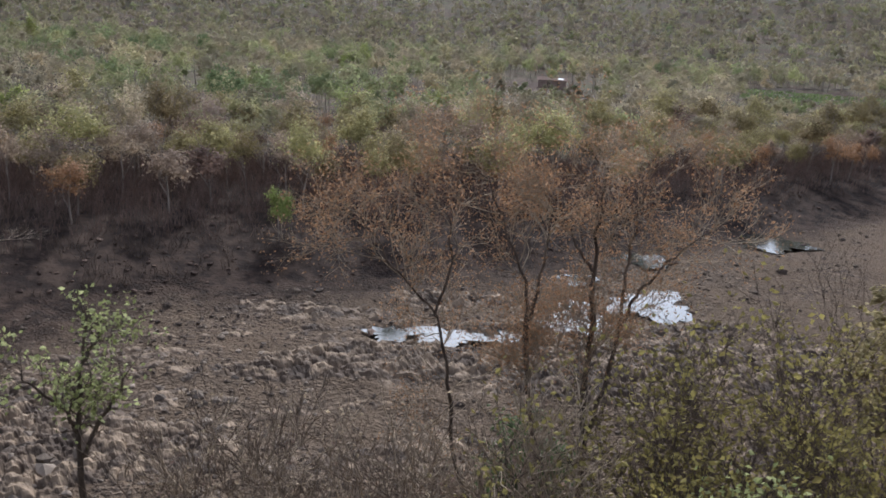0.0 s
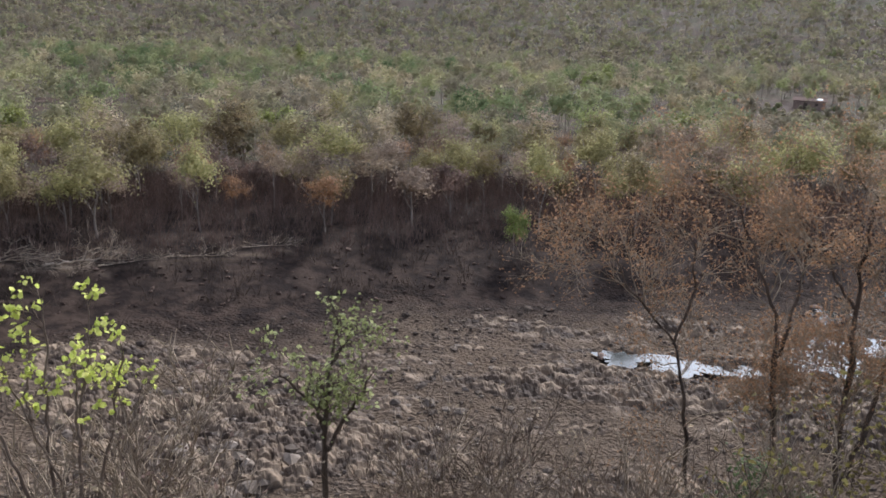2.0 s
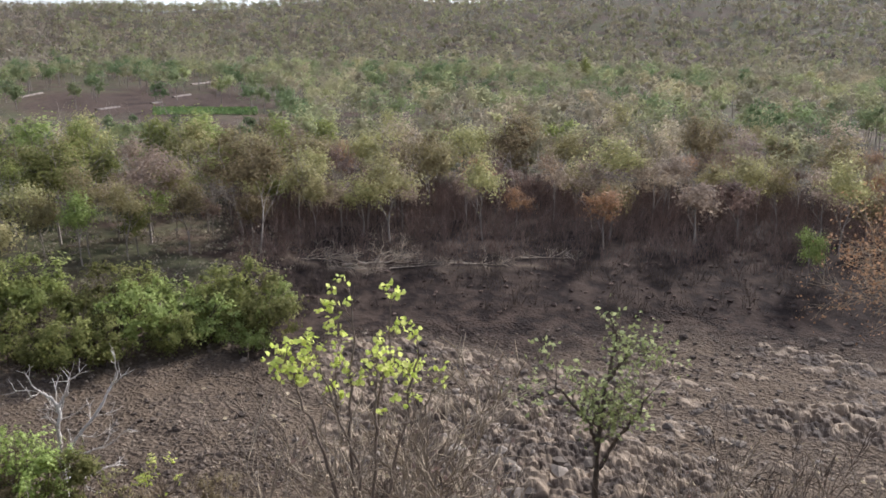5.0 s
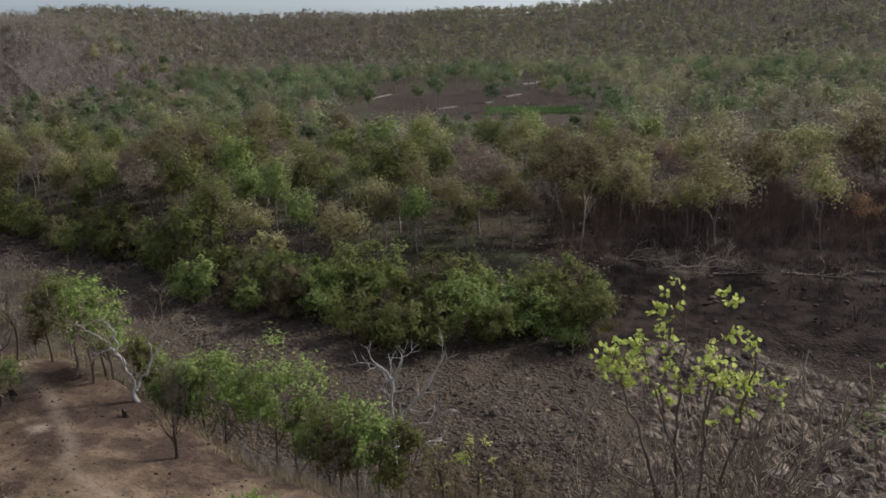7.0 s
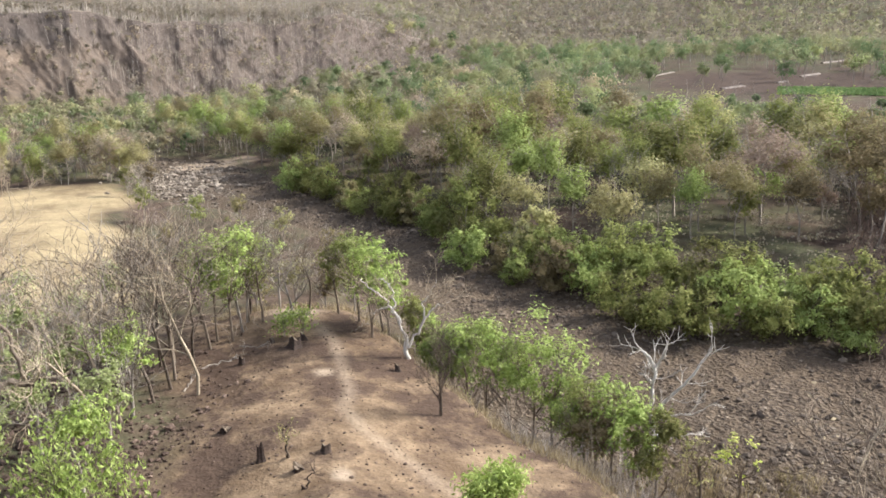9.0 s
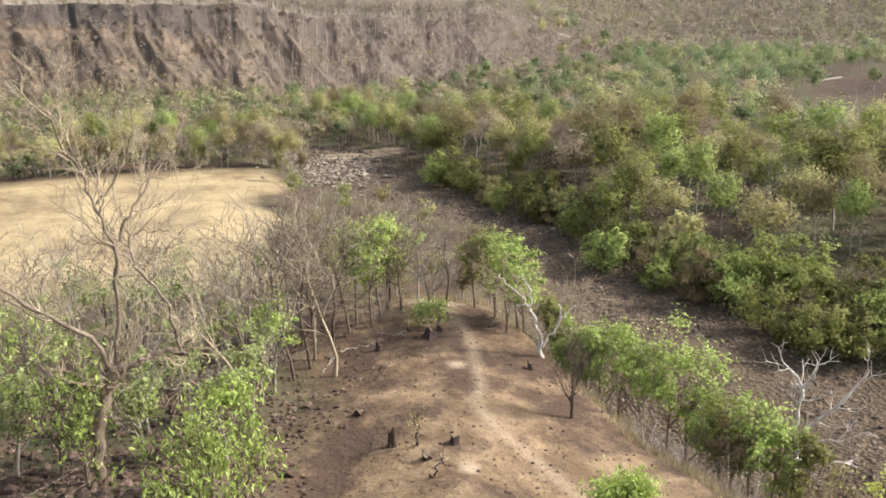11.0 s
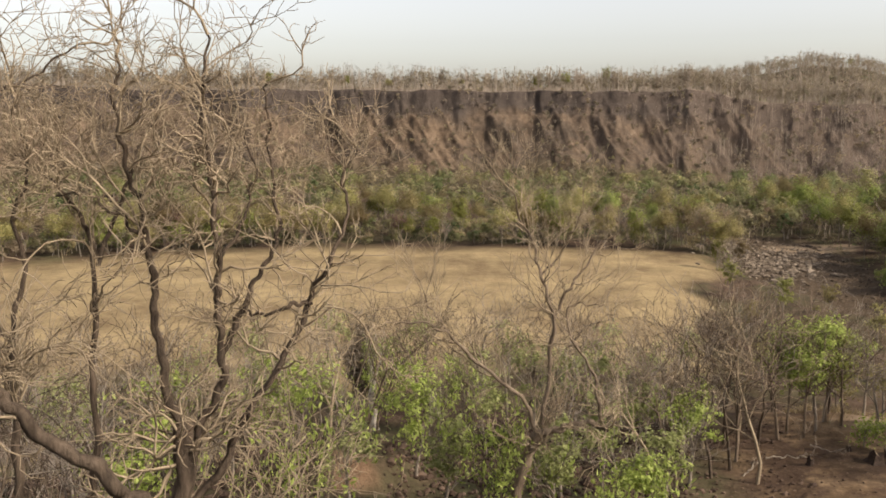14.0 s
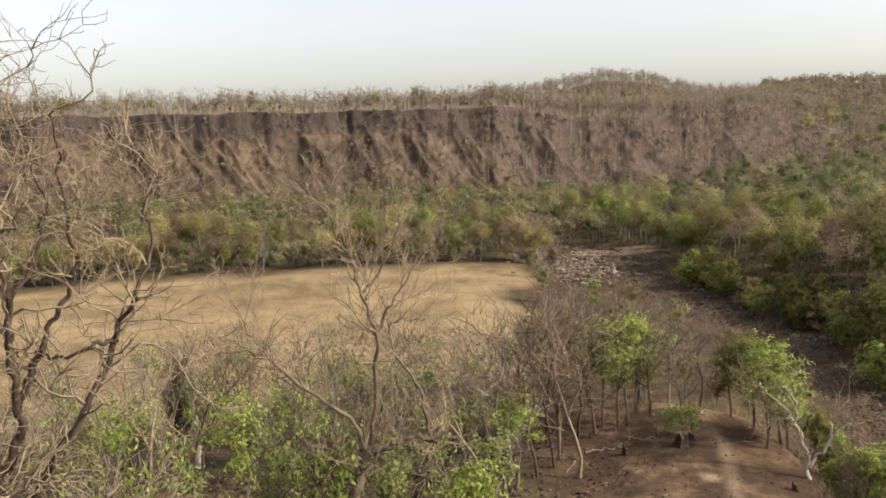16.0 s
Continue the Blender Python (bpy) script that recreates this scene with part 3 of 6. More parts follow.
def stand(kind, az, d, size, turn):
    """Sets the prototype itself at its first place, then copies."""
    broad = 0.8 + 0.55 * ((turn * 7.3) % 1.0)
    if placed[kind]:
        again(WOOD[kind], az, d, turn, size, 0.1, broad)
    else:
        put(WOOD[kind], az, d, turn, size, 0.1, broad)
    placed[kind] += 1


def kind_for(r, x, y, az, d):
    lush = fbm(np.array([x / 40]), np.array([y / 40]), 3, 77)[0] + 0.012 * (az - 26) * (1 if az > 0 else 0.3) + 0.1
    u = r.random()
    if az < 27 and d < far_edge(az) + 48:
        return int(r.choice([4, 5, 6, 7, 3, 4, 2, 3, 5, 2, 3]))
    if lush > 0.08:
        return int(r.choice([0, 1, 0, 2, 3, 3])) if u < 0.82 else int(r.choice([4, 7]))
    return int(r.choice([2, 3, 4, 5, 2, 7])) if u < 0.85 else int(r.choice([0, 1]))


def far_wood():
    r = np.random.default_rng(5)
    taken = []

    def free(x, y, gap):
        for a, b in taken:
            if abs(a - x) < gap and abs(b - y) < gap:
                return False
        taken.append((x, y))
        return True
    tries = 0
    while len(taken) < 430 and tries < 14000:
        tries += 1
        az = r.uniform(-50, 74)
        fe = float(far_edge(az))
        d = fe + 6 + 46 * r.random() ** 0.95
        if 27 <= az < 44 and d < fe + 15:
            continue
        if az < 27 and d < fe + 17 + 5 * math.sin(az * 0.9):
            continue
        if az > 56 and (r.random() < 0.3 or d > float(cliff_at(az)) - 60):
            continue
        x, y = at(az, d)
        if not free(x, y, 3.3):
            continue
        stand(kind_for(r, x, y, az, d), az, d, r.uniform(0.7, 1.2) * (0.85 if az > 56 else 1.0), r.uniform(0, 360))


far_wood()


def treeline_beyond_field():
    r = np.random.default_rng(15)
    for i in range(190):
        az = r.uniform(75.5, 130)
        d = 117 + 26 * r.random() ** 1.6
        stand(int(r.choice([0, 2, 2, 3, 3, 1, 7, 7, 4])), az, d, r.uniform(0.6, 0.9), r.uniform(0, 360))


treeline_beyond_field()


def tall_green_trees():
    """Big leafy trees on the far side of the upper river."""
    r = np.random.default_rng(25)
    for i in range(26):
        az = r.uniform(52, 68)
        d = float(far_edge(az)) + r.uniform(3, 45)
        stand(int(r.choice([0, 1, 2, 3])), az, d, r.uniform(0.75, 1.1), r.uniform(0, 360))


tall_green_trees()


def landmark_trees():
    """Single trees that stand before the wood, or rise over it and over the plateau."""
    for kind, az, d, size, turn in ((1, 36.2, 74, 0.72, 20.07), (5, 31.5, 79, 0.72, 40.0), (3, 21.6, 79, 0.85, 33.14), (5, 23.0, 82, 0.9, 70.1), (2, 19.4, 86, 0.85, 12.0), (1, -7.7, 73, 0.74, 200.0), (3, 29.0, 76, 0.7, 95.0), (2, 33.8, 80, 0.85, 10.0), (0, 39.6, 72, 0.8, 51.0), (3, 41.8, 74, 0.85, 77.0),
                                    (0, 7.0, 300, 1.35, 10), (0, 7.9, 306, 1.15, 80), (2, 49.5, 139, 1.0, 33), (3, 50.4, 143, 0.9, 140), (1, -12.0, 230, 1.2, 64), (0, -13.0, 236, 1.3, 200),
                                    (0, 84.0, 262, 0.95, 20), (1, 69.6, 395, 0.6, 65), (1, 101.0, 242, 0.6, 20), (3, 93.5, 240, 0.55, 120), (1, 88.6, 239, 0.6, 230), (0, 86.6, 242, 0.7, 35), (1, 106.0, 236, 0.7, 75), (3, 98.2, 241, 0.5, 15)):
        stand(kind, az, d, size, turn)


landmark_trees()

# green bushes along the far bank
BUSH = [make_tree("river_bush", "dense dark-green bush at the river bank", 140 + i, BARK, (OLIVE, GREEN, GREEN, GREEN, GREEN)[i], 4.9 + 0.35 * i, leaf_len=0.24, leaf_w=0.18, sides=3, hang=0.1, corners=3,
                  shell=(30, 108, -0.02, 0.42, 0.40, 0.13), levels=2, kids=3, trunk_r=0.09, clear=0.0, spread=0.95, wobble=0.25, shrink=0.8) for i in range(5)]
FIRST = [True] * 5


def bank_bushes():
    r = np.random.default_rng(8)
    az = 27.5
    i = 0
    while az < 67:
        for row in range(2):
            k = int(r.integers(5))
            args = (az + r.uniform(-0.8, 0.8), float(far_edge(az)) - 2.0 + 4.5 * row + r.uniform(-1.5, 2.0), r.uniform(0, 360), r.uniform(0.6, 1.05) + 0.12 * row)
            if FIRST[k]:
                put(BUSH[k], *args)
                FIRST[k] = False
            else:
                again(BUSH[k], *args)
            i += 1
        az += 125.0 / float(far_edge(az))


bank_bushes()


def tinted(name, stops, through=0.25):
    """Leaves of a wood seen as a whole: a tint for each tree, a shade for each leaf."""
    mt, nn, ll, b = material(name, 0.8)
    geo = nn.new("ShaderNodeNewGeometry")
    c = ramp(nn, ll, attribute(nn, "tint"), stops)
    c = mix(nn, ll, 0.6, c, ramp(nn, ll, geo.outputs["Random Per Island"], [(0, (0.8, 0.8, 0.8)), (1, (1, 1, 1))]), "MULTIPLY")
    c = mix(nn, ll, 1.0, c, ramp(nn, ll, attribute(nn, "shade"), [(0, (0.62, 0.66, 0.62)), (0.6, (0.95, 0.95, 0.95)), (1, (1.3, 1.25, 1.12))]), "MULTIPLY")
    ll.new(c, b.inputs["Base Color"])
    tr = nn.new("ShaderNodeBsdfTranslucent")
    ll.new(c, tr.inputs["Color"])
    ms = nn.new("ShaderNodeMixShader")
    ms.inputs[0].default_value = through
    ll.new(b.outputs[0], ms.inputs[1])
    ll.new(tr.outputs[0], ms.inputs[2])
    ll.new(ms.outputs[0], nn["Material Output"].inputs[0])
    return mt


# leaf colours lifted above their own tone: distance haze put into the palette
WOODS = tinted("hazed_wood_leaves", [(0.0, (0.29, 0.235, 0.185)), (0.35, (0.32, 0.27, 0.175)), (0.6, (0.31, 0.295, 0.15)), (0.8, (0.26, 0.275, 0.13)), (1.0, (0.175, 0.21, 0.10))], 0.5)


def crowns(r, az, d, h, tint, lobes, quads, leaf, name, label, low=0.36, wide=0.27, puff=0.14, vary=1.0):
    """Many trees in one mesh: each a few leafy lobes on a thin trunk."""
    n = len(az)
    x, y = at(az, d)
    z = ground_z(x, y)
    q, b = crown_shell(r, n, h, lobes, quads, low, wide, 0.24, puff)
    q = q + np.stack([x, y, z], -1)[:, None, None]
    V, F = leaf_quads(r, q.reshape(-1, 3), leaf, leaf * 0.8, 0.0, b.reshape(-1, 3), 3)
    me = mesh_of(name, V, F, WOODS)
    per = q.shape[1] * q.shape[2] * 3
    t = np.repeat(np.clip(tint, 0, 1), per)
    # vary under 1 evens the trees' tones, in place of haze
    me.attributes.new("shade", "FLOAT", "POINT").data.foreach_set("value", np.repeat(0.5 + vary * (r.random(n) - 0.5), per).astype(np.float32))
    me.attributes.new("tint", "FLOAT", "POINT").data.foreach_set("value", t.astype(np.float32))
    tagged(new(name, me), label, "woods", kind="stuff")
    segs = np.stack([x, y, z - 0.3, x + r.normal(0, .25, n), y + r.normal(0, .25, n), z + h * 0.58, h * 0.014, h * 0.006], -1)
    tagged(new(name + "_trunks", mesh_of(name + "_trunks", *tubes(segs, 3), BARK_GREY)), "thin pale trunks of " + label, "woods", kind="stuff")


# low growth before an opening of the wood: azimuths from and to, the distance and height seen over it
LOW = [(26.5, 44.0, 196, 4.5), (47.2, 49.8, 141, 3.5), (-28.6, -22.6, 248, 6.5), (-47.5, -37.5, 280, 6.0)]


def headroom(az, d):
    """How tall a tree may stand and leave the openings of the wood in sight."""
    x, y = at(az, d)
    room = np.full(np.shape(d), 99.0)
    for a0, a1, dt, zt in LOW:
        free = EYE_Z - (EYE_Z - zt) * d / dt - ground_z(x, y) + 0.4
        room = np.where((az > a0) & (az < a1) & (d < dt), np.minimum(room, free), room)
    return room


def lushness(x, y, az):
    return 0.5 + 1.1 * fbm(x / 45, y / 45, 3, 77) + 0.004 * (az - 25)


def distant_woods():
    r = np.random.default_rng(9)
    # the plain behind the first trees
    n = 6000
    az = r.uniform(-52, 76, n)
    lo = far_edge(az) + 40
    hi = np.where(az > 60, cliff_at(az) - 34, 345)
    ok = (hi > lo + 4) & (r.random(n) > 0.5 * (az > 54))
    d = lo + (hi - lo) * r.random(n)
    x, y = at(az, d)
    for fa, fd, fw, fl in CLEARINGS:
        ok &= (((az - fa) / fw) ** 2 + ((d - fd) / fl) ** 2 > 1) | (r.random(n) < 0.16)
    # each tree keeps its distance from the next
    held_cells = set()
    for k in np.flatnonzero(ok):
        cx, cy = int(x[k] // 3.4), int(y[k] // 3.4)
        if any((cx + a, cy + b) in held_cells for a in (-1, 0, 1) for b in (-1, 0, 1)):
            ok[k] = False
        else:
            held_cells.add((cx, cy))
    az, d, x, y = az[ok], d[ok], x[ok], y[ok]
    m = len(az)
    h = r.uniform(6.5, 11.5, m) * np.where(az > 54, 0.8, 1.0)
    room = headroom(az, d)
    h = np.minimum(h, room * r.uniform(0.7, 1.05, m))
    az, d, x, y, h = [v[room > 1.6] for v in (az, d, x, y, h)]
    m = len(az)
    tint = np.maximum(lushness(x, y, az) + 0.1 + 0.2 * (az > 15) - 0.12 * (az > 54) + r.normal(0, 0.26, m), 0.28)
    for sel, quads, leaf, name in ((d < 175, 84, 0.36, "plain_woods"), (d >= 175, 72, 0.38, "far_plain_woods")):
        crowns(r, az[sel], d[sel], h[sel], tint[sel], 9, quads, leaf, name, "mixed green and dry woods on the plain", 0.3, 0.29, 0.16)
    # hills: paled and evened in tone, haze put into the colour
    n = 9500
    az = r.uniform(-56, 62, n)
    d = 330 + 530 * r.random(n)
    crowns(r, az, d, r.uniform(7.2, 13.5, n), r.normal(0.42, 0.16, n) - 0.2 * (az > 40), 5, 18, 0.8, "hill_woods", "dry grey-brown woods on the far hills, paled for haze", -0.05, 0.3, 0.14, 0.45)
    # plateau, and the slope at its flank
    n = 4200
    az = np.where(r.random(n) < 0.2, r.normal(72, 6, n), r.uniform(54, 134, n))
    d = cliff_line(az) + np.where(r.random(n) < 0.4, r.uniform(60, 200, n), 2.5 + 160 * r.random(n) ** 1.7)
    crowns(r, az, d, r.uniform(6.5, 12.0, n), r.normal(0.1, 0.12, n), 6, 24, 0.26, "plateau_woods", "leafless grey-brown woods on the plateau", -0.1, 0.17, 0.12, 0.5)
    n = 1500
    az = 54 + 80 * r.random(n) ** 1.6
    d = cliff_at(az) - 34 + 36 * r.random(n)
    crowns(r, az, d, r.uniform(1.5, 5.0, n) * np.where(az < 76, 1.2, 0.7), r.normal(0.08, 0.12, n) + 0.35 * (d < cliff_at(az) - 26), 5, 14, 0.36, "scarp_scrub", "dry scrub and thin trees on the escarpment")
    # leafless trees standing on the face, thick where it turns away up the valley
    n = 2600
    az = 54 + 78 * r.random(n)
    thick = 1 - 0.9 * sstep(66, 84, az)
    az = az[r.random(n) < thick]
    n = len(az)
    d = cliff_line(az) - 28 + 28 * r.random(n)
    x, y = at(az, d)
    z = ground_z(x, y)
    h = r.uniform(2.5, 5.5, n) * np.where(az < 80, 1.0, 0.6)
    segs = []
    lean = r.normal(0, 0.06, (n, 2))
    segs.append(np.stack([x, y, z - 0.3, x + lean[:, 0] * h, y + lean[:, 1] * h, z + h, h * 0.013, h * 0.005], -1))
    for f in (0.4, 0.55, 0.7, 0.85):
        bx, by, bz = x + lean[:, 0] * h * f, y + lean[:, 1] * h * f, z + h * f
        out = r.normal(0, 0.22, (n, 2)) * h[:, None] * (1.15 - f)
        segs.append(np.stack([bx, by, bz, bx + out[:, 0], by + out[:, 1], bz + h * r.uniform(0.12, 0.3, n), h * 0.008, h * 0.003], -1))
    tagged(new("scarp_trees", mesh_of("scarp_trees", *tubes(np.concatenate(segs), 3), BARK_GREY)), "thin leafless grey trees on the escarpment", "woods", kind="stuff")
    # low bushes under the trees behind the field
    n = 420
    az = r.uniform(76, 131, n)
    d = 119 + 24 * r.random(n)
    crowns(r, az, d, r.uniform(2.0, 4.2, n), r.normal(0.45, 0.2, n), 7, 36, 0.26, "field_hedge", "low olive bushes behind the straw field", -0.15, 0.34, 0.16)
    # scrub before the escarpment
    n = 700
    az = r.uniform(64, 132, n)
    d = 146 + 50 * r.random(n)
    crowns(r, az, d, r.uniform(3.5, 6.5, n), r.normal(0.55, 0.22, n), 9, 24, 0.36, "foot_woods", "green scrub woods at the escarpment's foot")


distant_woods()


def undergrowth():
    """Low scrub between the trees of the plain and along the banks."""
    r = np.random.default_rng(19)
    n = 3600
    az = r.uniform(-50, 76, n)
    fe = far_edge(az)
    d = fe + 2 + 95 * r.random(n) ** 1.3
    keep = ~((az < 27) & (d < fe + 30))
    az, d = az[keep], d[keep]
    n = len(az)
    x, y = at(az, d)
    h = r.uniform(0.5, 1.7, n)
    c = np.stack([x, y, ground_z(x, y) + h * 0.45], -1)[:, None] + r.normal(0, 1, (n, 14, 3)) * (h * 0.42)[:, None, None] * np.array([1, 1, 0.7])
    V, F = leaf_quads(r, c.reshape(-1, 3), 0.30, 0.17)
    me = mesh_of("undergrowth", V, F, WOODS)
    t = np.repeat(np.clip(lushness(x, y, az) - 0.3 + r.normal(0, 0.2, n) - 0.3 * (az < 27), 0, 1), 14 * 4)
    me.attributes.new("tint", "FLOAT", "POINT").data.foreach_set("value", t.astype(np.float32))
    me.attributes.new("shade", "FLOAT", "POINT").data.foreach_set("value", np.repeat(r.uniform(0, 0.6, n), 14 * 4).astype(np.float32))
    tagged(new("undergrowth", me), "low dry and green scrub between the trees", "scrub", kind="stuff")


undergrowth()

# ---------------------------------------------------------------- river: stones and pools


def stone_mesh(seed, fine=True):
    r = np.random.default_rng(seed)
    bm = bmesh.new()
    bmesh.ops.create_icosphere(bm, subdivisions=2 if fine else 1, radius=1.0)
    k = [Vector(r.normal(0, 1, 3)).normalized() for _ in range(10)]
    cut = r.uniform(0.42, 0.85, 10)
    sc = Vector((r.uniform(0.8, 1.2), r.uniform(0.7, 1.1), r.uniform(0.45, 0.75)))
    for v in bm.verts:
        for a, c in zip(k, cut):
            t = v.co.dot(a)
            if t > c:
                v.co -= a * (t - c)
        v.co = Vector((v.co.x * sc.x, v.co.y * sc.y, v.co.z * sc.z))
    V = np.array([v.co[:] for v in bm.verts])
    F = np.array([[v.index for v in f.verts] for f in bm.faces])
    bm.free()
    return V, F


def stone_material(name, dark, mid, light, rough=0.85, gloss=0.08):
    m, n, l, b = material(name, rough)
    b.inputs["Specular IOR Level"].default_value = gloss
    geo, oi = n.new("ShaderNodeNewGeometry"), n.new("ShaderNodeObjectInfo")
    add = n.new("ShaderNodeMath")
    add.operation = "ADD"
    l.new(geo.outputs["Random Per Island"], add.inputs[0])
    l.new(oi.outputs["Random"], add.inputs[1])
    fr = n.new("ShaderNodeMath")
    fr.operation = "FRACT"
    l.new(add.outputs[0], fr.inputs[0])
    c = ramp(n, l, fr.outputs[0], [(0.0, dark), (0.6, mid), (1.0, light)])
    f = noise_tex(n, l, 3.0, 6, 0.7)
    c = mix(n, l, 0.6, c, ramp(n, l, f, [(0.3, (0.5, 0.5, 0.5)), (0.7, (1, 1, 1))]), "MULTIPLY")
    l.new(c, b.inputs["Base Color"])
    bump(n, l, b, f, 0.6, 0.08)
    return m


STONE = stone_material("river_stone", (0.07, 0.052, 0.039), (0.115, 0.086, 0.063), (0.22, 0.168, 0.12))
BASALT = stone_material("slope_stone", (0.05, 0.033, 0.025), (0.095, 0.063, 0.046), (0.175, 0.12, 0.088), 0.9, 0.08)
SHAPES = [stone_mesh(400 + i, False) for i in range(7)]


FLAT = [(V * np.array([1.25, 0.85, 0.62]), F) for V, F in SHAPES]


def scatter_stones(name, label, mat, az, d, size, parts, sink=0.25, shapes=SHAPES):
    """Stones on the ground: the biggest ones as objects of their own, the rest in one mesh."""
    r = np.random.default_rng(len(az))
    x, y = at(az, d)
    z = ground_z(x, y)
    order = np.argsort(-size / d)
    own = set(order[:parts].tolist())
    meshes = [mesh_of("stone", V, F, mat) for V, F in shapes]
    allv, allf, base = [], [], 0
    for i in range(len(az)):
        k = i % len(shapes)
        a = r.uniform(0, 2 * math.pi)
        if i in own:
            ob = new("stone", meshes[k])
            ob.parent = ground
            ob.matrix_basis = pose(x[i], y[i], z[i] + size[i] * (0.35 - sink), r.uniform(-14, 14), r.uniform(-14, 14), math.degrees(a)) @ Matrix.Scale(size[i], 4)
            continue
        V, F = shapes[k]
        ca, sa2 = math.cos(a), math.sin(a)
        W = V @ np.array([[ca, sa2, 0], [-sa2, ca, 0], [0, 0, 1]]) * size[i] + np.array([x[i], y[i], z[i] + size[i] * (0.35 - sink)])
        allv.append(W)
        allf.append(F + base)
        base += len(W)
    tagged(new(name, mesh_of(name, np.concatenate(allv), np.concatenate(allf), mat)), label, "stones", kind="stuff")


def river_stones():
    r = np.random.default_rng(31)
    n = 27000
    az = r.uniform(-46, 77, n)
    ne, fe = np.maximum(near_edge(az), spur_edge(az) + 6), far_edge(az) + 1
    d = ne + (fe - ne) * r.random(n)
    x, y = at(az, d)
    dens = fbm(x / 9, y / 9, 4, 61)
    keep = (dens > r.uniform(-0.35, 0.2, n)) & ~((az < 27) & (d > fe - 3)) & ((az > 27) | (r.random(n) < 0.45))
    az, d, dens = az[keep], d[keep], dens[keep]
    size = np.exp(r.normal(-2.25, 0.42, len(az))) * (1 + 1.2 * np.clip(dens, 0, 1)) * (1 + (d - 45).clip(0) / 170)
    scatter_stones("river_stones", "grey and pale boulders over the dry river bed", STONE, az, d, np.clip(size, 0.06, 0.6), 300)


river_stones()


def cells(x, y, seed):
    """Distance to the nearest of scattered points, and that point's own chance."""
    ix, iy = np.floor(x), np.floor(y)
    best, own = np.full(x.shape, 9.0), np.zeros(x.shape)
    for a in (-1, 0, 1):
        for b in (-1, 0, 1):
            px = ix + a + 0.15 + 0.7 * hash2(ix + a, iy + b, seed)
            py = iy + b + 0.15 + 0.7 * hash2(ix + a, iy + b, seed + 1)
            d = np.hypot(x - px, y - py)
            near = d < best
            best, own = np.where(near, d, best), np.where(near, hash2(ix + a, iy + b, seed + 2), own)
    return best, own


def bedrock():
    """Lumpy worn rock that stands out of the silt in banks across the bed."""
    azs, ds = np.arange(-46, 30, 0.12), np.arange(34, 64, 0.2)
    A, D = np.meshgrid(azs, ds, indexing="ij")
    X, Y = at(A, D)
    wx, wy = X + 0.9 * fbm(X / 1.6, Y / 1.6, 2, 151), Y + 0.9 * fbm(X / 1.6, Y / 1.6, 2, 153)
    f1, o1 = cells(wx / 1.25, wy / 0.95, 160)
    f2, o2 = cells(wx / 0.58, wy / 0.44, 170)
    f3, o3 = cells(X / 0.3, Y / 0.26, 180)
    dome = lambda f, o: np.sqrt(np.clip(1 - (f / 0.64) ** 2, 0, 1)) * (0.35 + 0.65 * o)
    bank = fbm(X / 13, Y / 6, 4, 66) + 0.10 * np.exp(-((A - 8) / 16) ** 2 - ((D - 42) / 8) ** 2)
    lift = sstep(-0.22, 0.04, bank) * (1 - sstep(20, 29, A)) * sstep(34, 37, D) * (1 - sstep(far_edge(A) - 7, far_edge(A) - 2, D))
    for pa, pd, ra, rd in POOLS:
        lift = lift * sstep(0.8, 1.6, np.hypot((A - pa) / ra, (D - pd) / rd))
    Z = ground_z(X, Y) - 0.25 + lift * (0.08 + 0.40 * dome(f1, o1) + 0.30 * dome(f2, o2) + 0.13 * dome(f3, o3) + 0.22 * fbm(X / 0.3, Y / 0.3, 3, 155))
    na, nd = A.shape
    i, j = np.meshgrid(np.arange(na - 1), np.arange(nd - 1), indexing="ij")
    F = np.stack([i * nd + j, i * nd + j + 1, (i + 1) * nd + j + 1, (i + 1) * nd + j], -1).reshape(-1, 4)
    # only where the rock comes out
    keep = (lift.ravel()[F] > 0.02).any(1)
    F = F[keep]
    used = np.unique(F)
    index = np.zeros(na * nd, int)
    index[used] = np.arange(len(used))
    me = mesh_of("bedrock", np.stack([X, Y, Z], -1).reshape(-1, 3)[used], index[F], smooth=False)
    me.attributes.new("lump", "FLOAT", "POINT").data.foreach_set("value", (0.6 * o1 + 0.4 * o2).ravel()[used].astype(np.float32))
    m, n, l, b = material("worn_bedrock", 0.8)
    b.inputs["Specular IOR Level"].default_value = 0.12
    mid, fine = noise_tex(n, l, 1.4, 6, 0.7), noise_tex(n, l, 9.0, 5, 0.7)
    c = ramp(n, l, attribute(n, "lump"), [(0.2, (0.055, 0.039, 0.028)), (0.5, (0.115, 0.083, 0.058)), (0.8, (0.25, 0.185, 0.125))])
    c = mix(n, l, 0.7, c, ramp(n, l, mid, [(0.3, (0.5, 0.48, 0.46)), (0.7, (1.25, 1.2, 1.1))]), "MULTIPLY")
    c = mix(n, l, 0.6, c, ramp(n, l, fine, [(0.3, (0.6, 0.6, 0.6)), (0.7, (1.1, 1.1, 1.1))]), "MULTIPLY")
    l.new(c, b.inputs["Base Color"])
    bump(n, l, b, fine, 0.7, 0.05)
    me.materials.append(m)
    tagged(new("bedrock", me), "worn tan bedrock standing out of the dry river bed", "rock", kind="structure")


bedrock()


